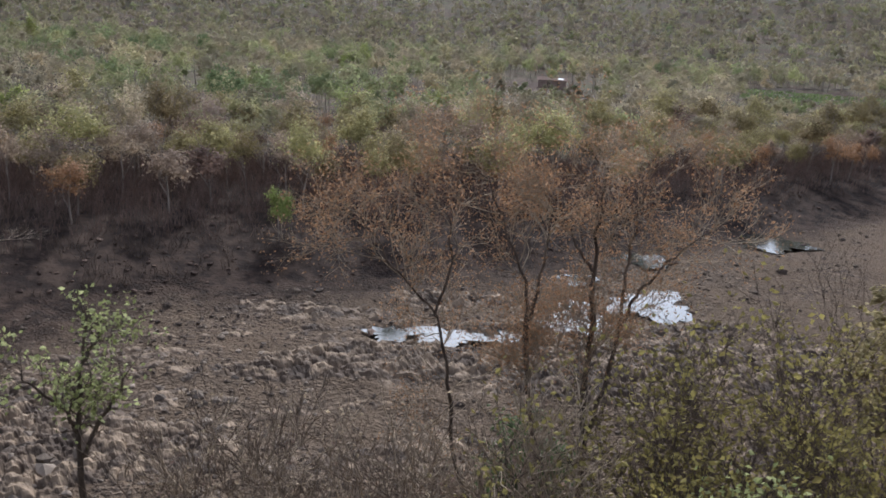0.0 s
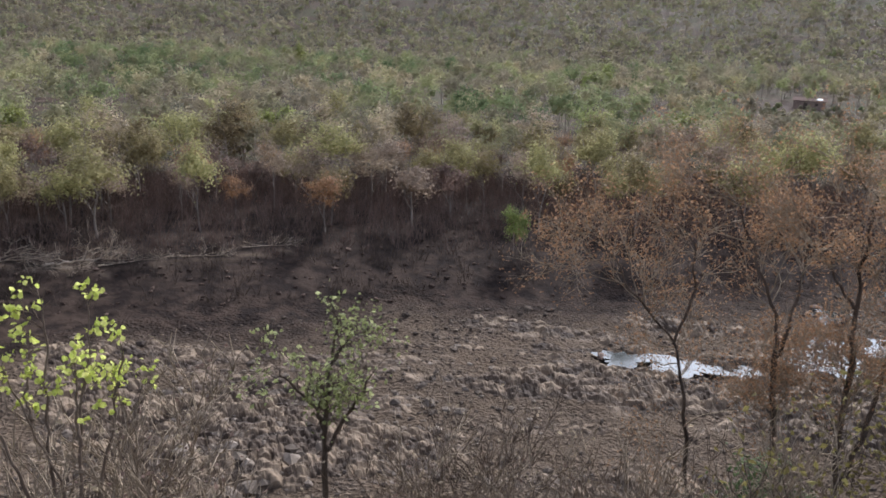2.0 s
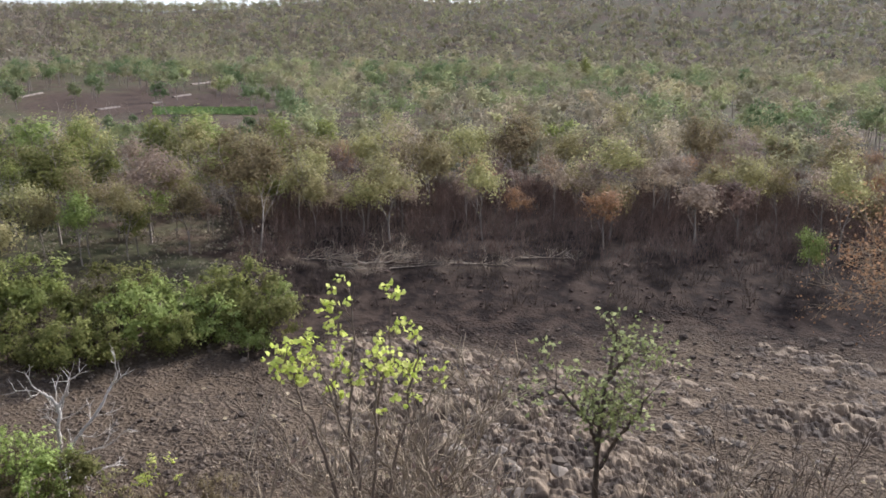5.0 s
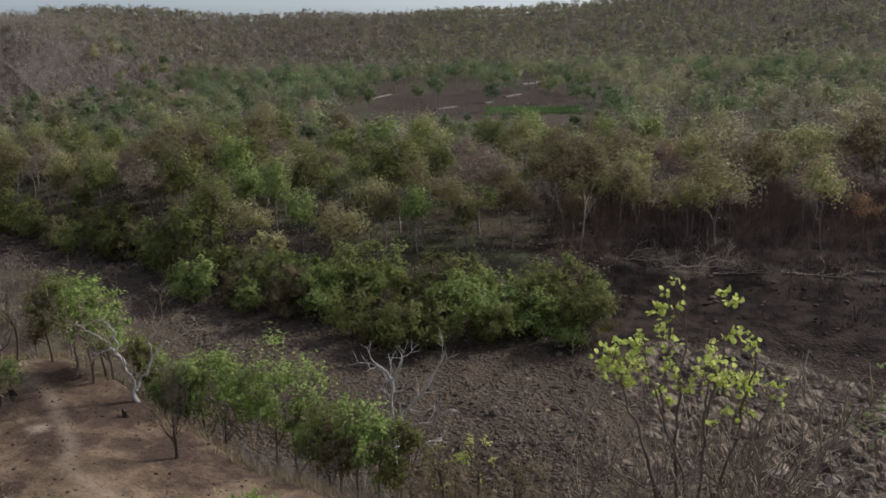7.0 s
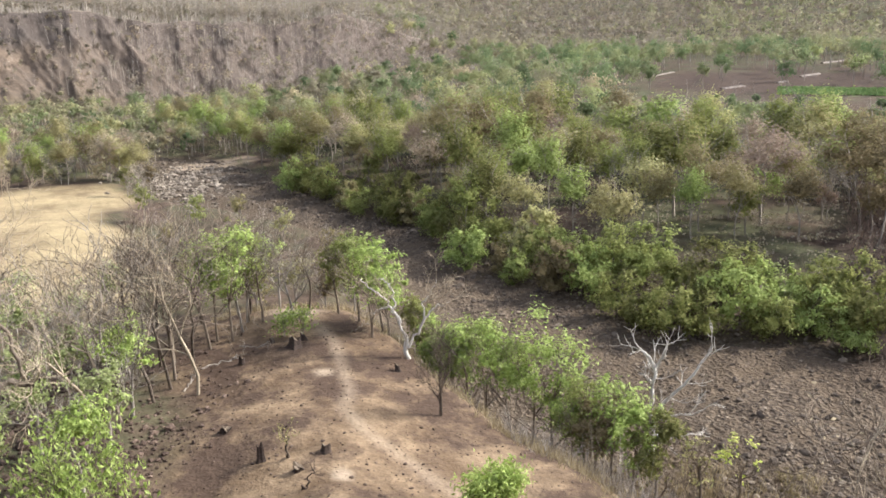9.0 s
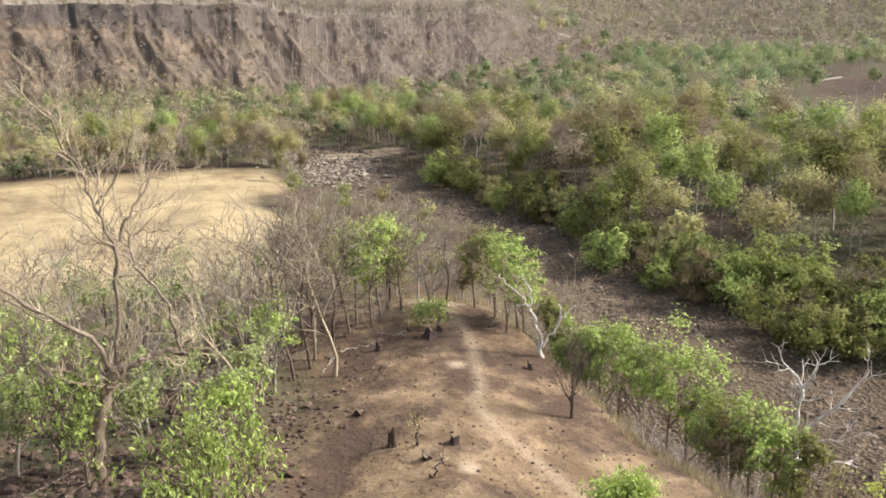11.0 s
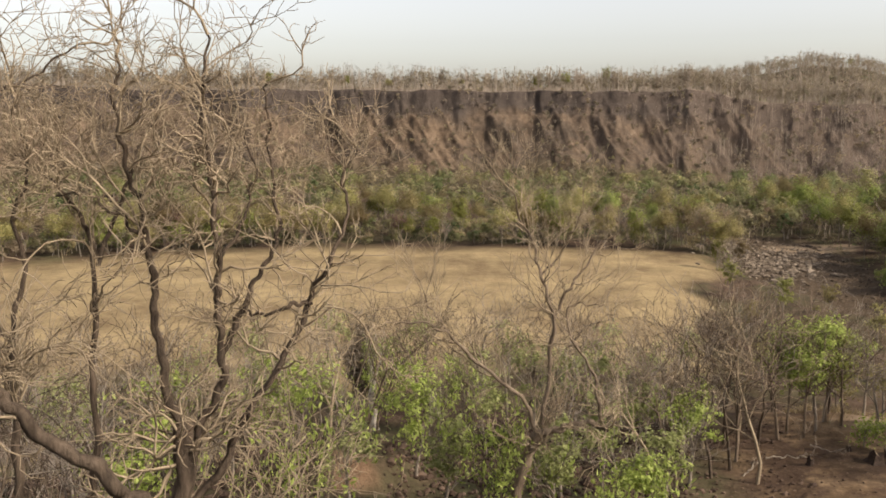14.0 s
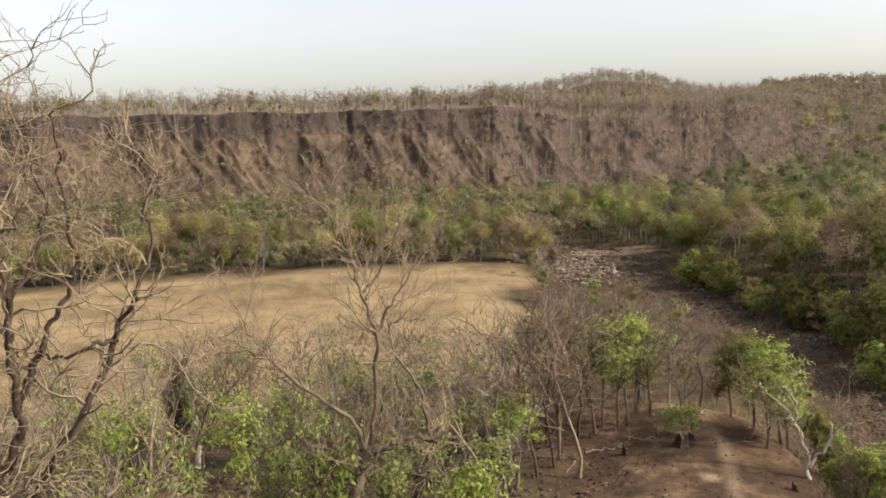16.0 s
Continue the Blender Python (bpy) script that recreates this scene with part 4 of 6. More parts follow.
def pale_rocks():
    """Sun-bleached rocks in two stretches of the bed."""
    r = np.random.default_rng(33)
    pale = stone_material("bleached_stone", (0.10, 0.077, 0.057), (0.19, 0.148, 0.11), (0.31, 0.248, 0.186))
    az = np.concatenate([r.normal(12.0, 6.0, 760), r.normal(73.2, 1.7, 1500), r.normal(-3, 5, 160), r.normal(11.5, 3.5, 90)])
    d = np.concatenate([r.normal(43.5, 4.5, 760), r.normal(124, 8, 1500), r.normal(44, 5, 160), r.normal(39.5, 2.2, 90)])
    size = np.concatenate([np.exp(r.normal(-1.75, 0.5, 760)), np.exp(r.normal(-1.35, 0.45, 1500)), np.exp(r.normal(-1.6, 0.45, 160)), np.exp(r.normal(-0.95, 0.3, 90))])
    scatter_stones("pale_rocks", "sun-bleached tan rocks in the river bed", pale, az, d, np.clip(size, 0.1, 0.9), 60, 0.3)


pale_rocks()


def slope_stones():
    r = np.random.default_rng(32)
    n = 13000
    az = r.uniform(76, 124, n)
    d = 19 + 26 * r.random(n)
    x, y = at(az, d)
    bx, by = at(101.2, 34.0)
    keep = (fbm(x / 6, y / 6, 3, 62) + 0.010 * (az - 84) + 0.12 > r.uniform(-0.3, 0.45, n)) & (np.hypot(x - bx, y - by) > 1.5)
    az, d = az[keep], d[keep]
    scatter_stones("slope_stones", "dark basalt rubble on the slope under the trees", BASALT, az, d, np.clip(np.exp(r.normal(-2.2, 0.45, len(az))), 0.05, 0.36), 290, 0.14)
    # crumbs of rock on the trodden spur
    n = 3600
    az = r.uniform(46, 80, n)
    d = 22 + 26 * r.random(n)
    ok = d < spur_edge(az) + 1
    scatter_stones("spur_gravel", "small dark stones strewn over the dirt spur", BASALT, az[ok], d[ok], np.exp(r.normal(-3.4, 0.45, ok.sum())), 0, 0.2)
    n = 5000
    az = r.uniform(67, 86, n)
    d = 25 + 22 * r.random(n)
    x, y = at(az, d)
    ok = (fbm(x / 4, y / 4, 3, 63) + 0.02 * (az - 76) > r.uniform(-0.1, 0.4, n)) & (d < spur_edge(az) + 1)
    scatter_stones("spur_rubble", "dark rubble strewn down the flank of the spur", BASALT, az[ok], d[ok], np.exp(r.normal(-2.6, 0.5, ok.sum())), 60, 0.2)


slope_stones()


def pools():
    m, n, l, b = material("water", 0.06)
    b.inputs["Base Color"].default_value = (0.03, 0.032, 0.028, 1)
    b.inputs["Specular IOR Level"].default_value = 0.5
    b.inputs["IOR"].default_value = 1.33
    bump(n, l, b, noise_tex(n, l, 2.2, 3, 0.5), 0.12, 0.05)
    for i, (pa, pd, ra, rd) in enumerate(POOLS):
        x, y = at(pa, pd)
        w = pd * math.radians(ra) * 0.98
        k = np.arange(40) / 40 * 2 * np.pi
        wob = 1 + 0.25 * np.sin(3 * k + i) + 0.15 * np.sin(5 * k + 2 * i) + 0.14 * np.sin(9 * k + 3 * i) + 0.1 * np.sin(14 * k + i)
        V = np.stack([np.cos(k) * w * wob, np.sin(k) * rd * 0.98 * wob, 0 * k], -1)
        V = np.concatenate([V, V * 0.5, [[0, 0, 0]]])
        F = [[j, (j + 1) % 40, 40 + (j + 1) % 40, 40 + j] for j in range(40)]
        me = bpy.data.meshes.new("pool")
        me.from_pydata(V.tolist(), [], F + [[40 + j, 40 + (j + 1) % 40, 80] for j in range(40)])
        me.materials.append(m)
        ob = tagged(new("water_%d" % (i + 1), me), "still shallow pool mirroring the pale sky", "water", kind="structure")
        ob.matrix_world = pose(float(x), float(y), -0.13 - 0.012 * i, 0, 0, pa)


pools()


def pool_stones():
    """Stones that stand out of the shallow water and break the pools up."""
    r = np.random.default_rng(38)
    az, d = [], []
    for pa, pd, ra, rd in POOLS:
        k = 14
        turn = r.uniform(0, 2 * np.pi, k)
        out = r.uniform(0.35, 1.05, k)
        az.append(pa + ra * out * np.cos(turn))
        d.append(pd + rd * out * np.sin(turn))
    az, d = np.concatenate(az), np.concatenate(d)
    scatter_stones("pool_stones", "dark wet stones standing out of the shallow pools", BASALT, az, d, np.clip(np.exp(r.normal(-1.1, 0.35, len(az))), 0.18, 0.6), 60, -0.1, FLAT)


pool_stones()
# ---------------------------------------------------------------- trees near the viewpoint
def sprout(r, segs, tips, p, d, length, rad, lev, spread, wobble, rise, kids):
    """A twig with side twigs."""
    k = max(3, min(7, round(length / 0.2)))
    curl = r.normal(0, wobble * 0.55, 3)
    for i in range(k):
        if i == k // 2:
            curl = -curl * r.uniform(0.5, 1.2)
        d = d + r.normal(0, wobble * 0.5, 3) + curl + np.array([0, 0, rise])
        d = d / np.linalg.norm(d)
        q = p + d * length / k
        segs.append((*p, *q, rad * (1 - 0.5 * i / k), rad * (1 - 0.5 * (i + 1) / k)))
        p = q
        if lev > 0:
            for c in range(kids if i == k - 1 else 1 if i >= k - 3 else 0):
                side = r.normal(0, 1, 3)
                side -= d * side.dot(d)
                dd = d + side / (np.linalg.norm(side) + 1e-9) * spread * r.uniform(0.6, 1.3)
                sprout(r, segs, tips, p, dd / np.linalg.norm(dd), length * r.uniform(0.5, 0.75), max(rad * 0.6, 0.006), lev - 1, spread, wobble, rise, kids)
    if lev == 0:
        tips.append(p)


def limbed(name, label, seed, bark, az, d, limbs, leaf=None, per_m=1.6, twig=0.9, levels=2, kids=2, spread=0.8, wobble=0.2, rise=0.05, deep=0.25,
           leaves=6, leaf_len=0.14, leaf_w=0.09, puff=0.12, trim=0.8, hang=0.2, bare_from=0.3, sides=6, twig_r=0.014, slim=1.0, crook=0.04, twig_bark=None, corners=4, bough=False):
    """A tree whose main limbs are given as lines (sideways, up) from its foot; its twigs grow from them."""
    r = np.random.default_rng(seed)
    tips, sprays = [], []
    root = tagged(new(name), label, "tree", name + " trees")
    for n, (r0, r1, line) in enumerate(limbs):
        pts = np.array([(u, 0.0, v) for u, v in line])
        if n:
            pts[:, 1] = np.cumsum(r.normal(0, deep, len(pts)) * np.linspace(0, 1, len(pts)))
        # round the bends
        t = np.linspace(0, len(pts) - 1, 7 * len(pts))
        fine = np.stack([np.interp(t, np.arange(len(pts)), pts[:, k]) for k in range(3)], -1)
        for _ in range(2):
            fine[1:-1] = (fine[:-2] + 2 * fine[1:-1] + fine[2:]) / 4
        kink = r.normal(0, crook * 2.2, fine.shape)
        kink[1:-1] = (kink[:-2] + 2 * kink[1:-1] + kink[2:]) / 4
        fine = fine + kink * np.minimum(1, np.arange(len(fine)) / 3.0)[:, None]
        lump = r.normal(0, 0.10, len(fine))
        lump[1:-1] = (lump[:-2] + lump[1:-1] + lump[2:]) / 3
        rad = np.linspace(r0, r1, len(fine)) * (1 if n == 0 else slim) * (1 + lump)
        if n == 0:
            rad = rad * (1 + 0.8 * np.exp(-np.arange(len(fine)) / 1.5))
        V, F = sweep(fine, rad, sides + 2)
        segs = []
        length = np.linalg.norm(np.diff(fine, axis=0), axis=1).sum()
        for c in range(int(length * per_m) + 1):
            f = r.uniform(bare_from if n else 0.8, 1.0)
            i = min(int(f * (len(fine) - 1)), len(fine) - 2)
            ahead = fine[i + 1] - fine[i]
            ahead /= np.linalg.norm(ahead) + 1e-9
            side = r.normal(0, 1, 3)
            side -= ahead * side.dot(ahead)
            dd = ahead + side / (np.linalg.norm(side) + 1e-9) * r.uniform(0.7, 1.5)
            big = 1.4 if bough and c % 3 == 0 else 1.0
            sprout(r, segs, tips, fine[i], dd / np.linalg.norm(dd), big * twig * r.uniform(0.6, 1.3), min(big * twig_r, rad[i] * 0.6), levels, spread, wobble, rise, kids)
        ahead = fine[-1] - fine[-2]
        sprout(r, segs, tips, fine[-1], ahead / (np.linalg.norm(ahead) + 1e-9), twig, min(twig_r, r1), levels, spread, wobble, rise, kids)
        # knobs and hollows of the bark
        ridge = np.tile(r.uniform(-0.13, 0.13, sides + 2), len(fine))
        mid_line = np.repeat(fine, sides + 2, 0)
        V = V + (V - mid_line) * ridge[:, None] + r.normal(0, 0.03, V.shape) * np.repeat(rad, sides + 2)[:, None]
        stem = part("limb" if n else "trunk", mesh_of("limb", V, F, bark, True), stem if n else root)
        if n == 0:
            bole = stem
        stem = bole
        sprays += segs
    part("twig_spray", mesh_of("twig_spray", *tubes(np.array(sprays), 3), twig_bark or bark, True), root, kind="stuff")
    if leaf:
        tips = np.array(tips)
        tips = tips[r.random(len(tips)) < trim]
        c = np.repeat(tips, leaves, 0) + r.normal(0, puff, (len(tips) * leaves, 3))
        part("crown", mesh_of("crown", *leaf_quads(r, c, leaf_len, leaf_w, hang, None, corners), leaf), root)
    return put(root, az, d, az, 1.0, 0.0)


def shaped_trees():
    limbed("great_bare_tree", "large leafless tree with crooked dark limbs by the viewpoint", 501, BARK, 113.0, 13, [
        (0.21, 0.145, [(-0.05, -0.3), (0.10, 3.74), (0.13, 4.31), (0.27, 5.20), (0.28, 6.09)]),
        (0.12, 0.03, [(0.28, 6.06), (0.06, 6.64), (0.02, 7.34), (-0.02, 8.10), (-0.12, 8.84), (-0.10, 9.32), (-0.25, 9.72), (-0.31, 10.27), (-0.44, 10.80), (-0.30, 11.32)]),
        (0.13, 0.03, [(0.30, 5.19), (0.56, 6.06), (0.85, 6.57), (0.89, 7.09), (0.85, 7.79), (0.88, 8.45), (0.84, 9.21), (0.83, 9.85), (0.75, 10.48), (0.80, 11.11), (0.88, 11.72)]),
        (0.08, 0.02, [(0.89, 7.09), (1.17, 7.76), (1.54, 8.34), (1.79, 8.74), (1.74, 9.42), (1.69, 10.24), (1.65, 11.03)]),
        (0.11, 0.025, [(0.28, 4.65), (0.81, 5.31), (1.18, 6.08), (1.73, 6.84), (2.18, 7.69), (2.42, 8.37), (2.83, 9.04), (2.80, 9.64), (3.11, 10.05)]),
        (0.06, 0.02, [(2.23, 7.77), (1.84, 7.74), (1.42, 7.57), (1.17, 7.72)]),
        (0.05, 0.015, [(-0.12, 8.84), (-0.47, 9.26), (-0.82, 9.51), (-1.18, 9.48)]),
        (0.05, 0.015, [(0.88, 8.45), (1.31, 9.10), (1.50, 9.76), (1.29, 10.41)])], per_m=3.4, twig=0.8, levels=2, bare_from=0.36, wobble=0.42, spread=0.9, rise=0.03, twig_r=0.028, slim=0.58, crook=0.018, twig_bark=TWIG, sides=9, bough=True)
    limbed("great_bare_tree", "large leafless tree with thin winding grey stems", 502, BARK, 122.4, 13, [
        (0.085, 0.055, [(0.0, -0.3), (0.19, 4.18), (0.20, 4.70), (0.24, 6.23), (0.26, 7.54)]),
        (0.07, 0.02, [(0.26, 7.54), (0.48, 8.55), (0.39, 9.17), (0.63, 9.84), (0.57, 10.43)]),
        (0.10, 0.02, [(0.2, 0.3), (1.06, 4.50), (1.24, 5.88), (1.25, 7.08), (1.41, 8.55), (1.25, 9.19), (0.70, 9.91), (0.37, 10.08)]),
        (0.06, 0.02, [(1.40, 8.47), (1.70, 9.24), (2.02, 9.95), (2.37, 10.57)]),
        (0.05, 0.02, [(0.26, 7.54), (-0.01, 8.04), (-0.16, 8.67), (-0.30, 9.36), (0.02, 10.66), (0.31, 10.88), (0.79, 11.06), (1.25, 11.47)])], per_m=3.2, twig=0.8, levels=2, bare_from=0.45, wobble=0.42, spread=0.9, rise=0.03, twig_r=0.02, slim=0.6, crook=0.018, twig_bark=TWIG, bough=True)
    limbed("leaning_trunk", "thick grey trunk bent over in a low arch", 503, BARK, 113.8, 11, [
        (0.115, 0.06, [(0.05, -0.3), (0.15, 3.90), (0.11, 4.54), (-0.01, 4.86), (-0.33, 5.09), (-0.76, 5.53), (-1.24, 5.91), (-1.56, 6.44), (-1.89, 6.75), (-2.22, 7.02), (-2.65, 7.16)])], per_m=0.5, twig=0.9, crook=0.02)
    limbed("forked_tree", "leafless tree with a bent forked trunk on the stony slope", 504, BARK_MID, 88.9, 28.5, [
        (0.2, 0.17, [(-0.50, -0.8), (-0.42, -0.2), (-0.34, 1.3), (-0.05, 2.6), (0.41, 3.79)]),
        (0.14, 0.03, [(0.41, 3.79), (-0.04, 5.04), (-1.41, 6.19), (-2.75, 7.36), (-3.53, 7.93), (-4.60, 7.71)]),
        (0.25, 0.15, [(0.41, 3.79), (1.12, 4.03), (1.69, 4.20), (2.73, 4.27)]),
        (0.13, 0.03, [(0.55, 4.15), (0.79, 6.27), (0.85, 7.84), (0.44, 9.37), (0.15, 10.32), (-0.33, 11.44), (-0.62, 12.18)]),
        (0.09, 0.02, [(0.85, 7.84), (1.29, 8.81), (1.73, 9.39), (2.43, 10.35), (2.97, 10.54)]),
        (0.11, 0.02, [(2.54, 4.33), (2.31, 5.92), (1.62, 7.08), (1.21, 8.23), (1.95, 8.35), (2.69, 8.33)]),
        (0.06, 0.02, [(-2.75, 7.36), (-3.34, 8.13), (-3.72, 9.29)]),
        (0.06, 0.02, [(0.44, 9.37), (1.16, 10.14), (1.68, 11.45)])], per_m=2.4, twig=1.15, levels=2, twig_r=0.03, deep=0.5, wobble=0.26, rise=0.1, crook=0.03, slim=0.62, twig_bark=TWIG, bough=True)
    limbed("dead_tree", "dead bleached tree with a few forked limbs", 505, BARK_PALE, 41.6, 37.5, [
        (0.14, 0.08, [(0.02, -0.3), (-0.01, 0.8), (-0.16, 3.57), (-0.01, 4.97)]), (0.075, 0.03, [(-0.01, 4.97), (-0.40, 5.48), (-0.83, 5.95)]),
        (0.075, 0.03, [(-0.01, 4.97), (0.34, 5.54), (0.48, 6.27)]), (0.11, 0.035, [(-0.13, 1.31), (0.31, 3.05), (1.72, 4.83), (2.49, 6.17)]),
        (0.08, 0.03, [(0.08, 2.33), (0.83, 2.67), (1.92, 2.92)]), (0.075, 0.03, [(-0.01, 1.61), (0.87, 1.41), (1.73, 1.78)])], per_m=1.0, twig=0.8, levels=1, twig_r=0.03, crook=0.02)
    limbed("pale_tree", "white-barked tree with bare crooked limbs on the spur", 506, BARK_PALE, 58.9, 39.5, [
        (0.15, 0.1, [(0.02, -0.5), (0.0, -0.11), (-0.13, 1.31)]), (0.09, 0.02, [(-0.13, 1.31), (-0.50, 2.19), (-1.01, 3.07), (-1.78, 3.82), (-2.03, 4.25)]),
        (0.08, 0.02, [(-0.30, 1.84), (-0.61, 2.78), (-0.70, 3.91), (-1.36, 4.22)]), (0.09, 0.02, [(0.03, 0.55), (0.86, 1.99), (1.29, 2.55), (2.12, 2.80)]),
        (0.06, 0.02, [(-0.75, 2.64), (-1.24, 2.66), (-1.58, 2.39)]), (0.06, 0.02, [(0.86, 1.99), (0.95, 3.00), (1.59, 3.82)])], per_m=1.8, twig=0.9, twig_r=0.016, slim=0.75, twig_bark=TWIG)
    limbed("yellow_tree", "young tree with round yellow-green leaves on bare stems", 507, BARK_MID, 21.6, 9, [
        (0.028, 0.008, [(0.0, -0.2), (-0.15, 2.65), (-0.32, 3.49), (-0.49, 4.16), (-0.69, 4.55), (-0.80, 4.87)]),
        (0.028, 0.008, [(0.0, 0.2), (-0.02, 2.65), (-0.09, 3.48), (-0.11, 4.15), (-0.09, 4.80), (-0.05, 5.39)]),
        (0.028, 0.008, [(0.0, 0.2), (0.07, 2.65), (0.15, 3.68), (0.21, 4.53), (0.36, 5.32)]),
        (0.025, 0.008, [(0.0, 0.2), (0.14, 2.64), (0.33, 3.47), (0.49, 4.26), (0.63, 5.01)]),
        (0.022, 0.008, [(0.0, 0.2), (0.01, 2.65), (-0.01, 3.62), (-0.24, 4.28), (-0.44, 4.83)]),
        (0.019, 0.008, [(0.18, 4.01), (0.15, 4.41), (0.18, 4.73)]), (0.019, 0.008, [(0.45, 4.14), (0.67, 4.20), (0.75, 4.40)]),
        (0.017, 0.008, [(-0.24, 4.28), (-0.30, 4.54), (-0.27, 4.74)])], YELLOW, per_m=1.0, twig=0.2, levels=1, crook=0.01, leaves=6, leaf_len=0.06, leaf_w=0.056, corners=6, puff=0.042, trim=0.75, bare_from=0.74, deep=0.08, twig_r=0.008)
    limbed("yellow_sucker", "low shoot with round yellow-green leaves beside bare shrubs", 511, BARK_MID, 18.5, 9, [
        (0.02, 0.008, [(0.0, -0.2), (0.05, 1.3), (0.02, 2.6)]), (0.018, 0.008, [(0.03, 0.4), (0.2, 1.6), (0.3, 2.5)]), (0.018, 0.008, [(0.03, 0.4), (-0.15, 1.5), (-0.2, 2.3)])],
        YELLOW, per_m=1.6, twig=0.2, levels=1, leaves=6, leaf_len=0.066, leaf_w=0.062, corners=6, puff=0.06, bare_from=0.7, deep=0.08, twig_r=0.008)
    limbed("small_tree", "small dark-stemmed tree with pale green top leaves", 508, BARK, 5.1, 18, [
        (0.11, 0.05, [(0.05, -0.3), (0.09, 1.80), (0.06, 2.96), (0.01, 4.93), (0.07, 5.87)]), (0.05, 0.01, [(0.07, 5.87), (0.19, 6.79), (0.30, 7.45), (0.18, 7.65)]),
        (0.05, 0.01, [(0.01, 4.93), (-0.17, 5.47), (-0.84, 6.21), (-1.15, 6.55)]), (0.05, 0.01, [(0.05, 4.37), (0.38, 4.99), (0.81, 5.72), (1.05, 6.39)]),
        (0.04, 0.01, [(0.19, 6.53), (0.55, 7.04), (0.67, 7.36)])], SAGE, per_m=2.6, twig=0.55, leaves=3, leaf_len=0.12, leaf_w=0.08, crook=0.02, puff=0.12, trim=0.45, bare_from=0.2)
    rust = dict(leaf=RUST, per_m=3.2, twig=0.85, crook=0.02, levels=2, kids=3, leaves=7, leaf_len=0.055, leaf_w=0.03, puff=0.11, trim=0.75, bare_from=0.25, slim=0.65, wobble=0.22, rise=0.05, twig_r=0.014, deep=0.45, sides=5, twig_bark=TWIG)
    limbed("rust_tree", "slender tree with withered reddish-brown leaves above the river", 509, BARK, -26.8, 17, [
        (0.10, 0.06, [(0.2, -0.3), (0.11, 1.85), (-0.06, 3.22), (-0.39, 5.82), (-0.56, 7.05)]), (0.07, 0.015, [(-0.56, 7.05), (-0.52, 8.03), (-1.06, 9.15), (-1.48, 10.15), (-2.43, 10.67)]),
        (0.07, 0.015, [(-0.56, 7.05), (-0.33, 8.52), (-0.22, 9.69), (-0.52, 10.37)]), (0.09, 0.015, [(-0.3, 0.1), (-0.87, 1.70), (-1.91, 4.31), (-2.10, 6.37), (-2.46, 7.34), (-3.33, 8.22), (-4.08, 9.34), (-4.44, 9.59)]),
        (0.05, 0.015, [(-2.46, 7.34), (-2.17, 8.46), (-2.34, 9.50), (-2.96, 10.08)])], **rust)
    limbed("rust_tree", "slender tree with withered reddish-brown leaves above the river", 510, BARK, -30.1, 17.5, [
        (0.10, 0.06, [(0.03, -0.3), (-0.08, 1.85), (-0.12, 3.53), (-0.22, 5.93), (-0.22, 7.70)]), (0.08, 0.015, [(-0.22, 7.70), (-0.32, 8.67), (-0.31, 9.85), (-0.26, 10.78), (-0.60, 11.16)]),
        (0.09, 0.015, [(-0.16, 4.61), (0.13, 5.98), (0.28, 7.28), (0.62, 8.30), (1.28, 9.32), (1.94, 9.89)]), (0.06, 0.015, [(0.32, 7.40), (0.35, 8.75), (0.44, 9.93), (0.77, 10.57)]),
        (0.06, 0.015, [(-0.32, 8.67), (-0.85, 9.32), (-1.16, 9.99)])], **rust)


shaped_trees()


def leafy(name, label, seed, leaf, az, d, height, turn=0, bark=BARK_GREY, **kw):
    base = dict(leaves=8, leaf_len=0.24, leaf_w=0.11, puff=0.26, sides=5, hang=0.4, trim=0.85, levels=3, kids=3, trunk_r=0.08, clear=0.35, spread=0.7, shrink=0.7)
    base.update(kw)
    return put(make_tree(name, label, seed, bark, leaf, height, **base), az, d, turn)


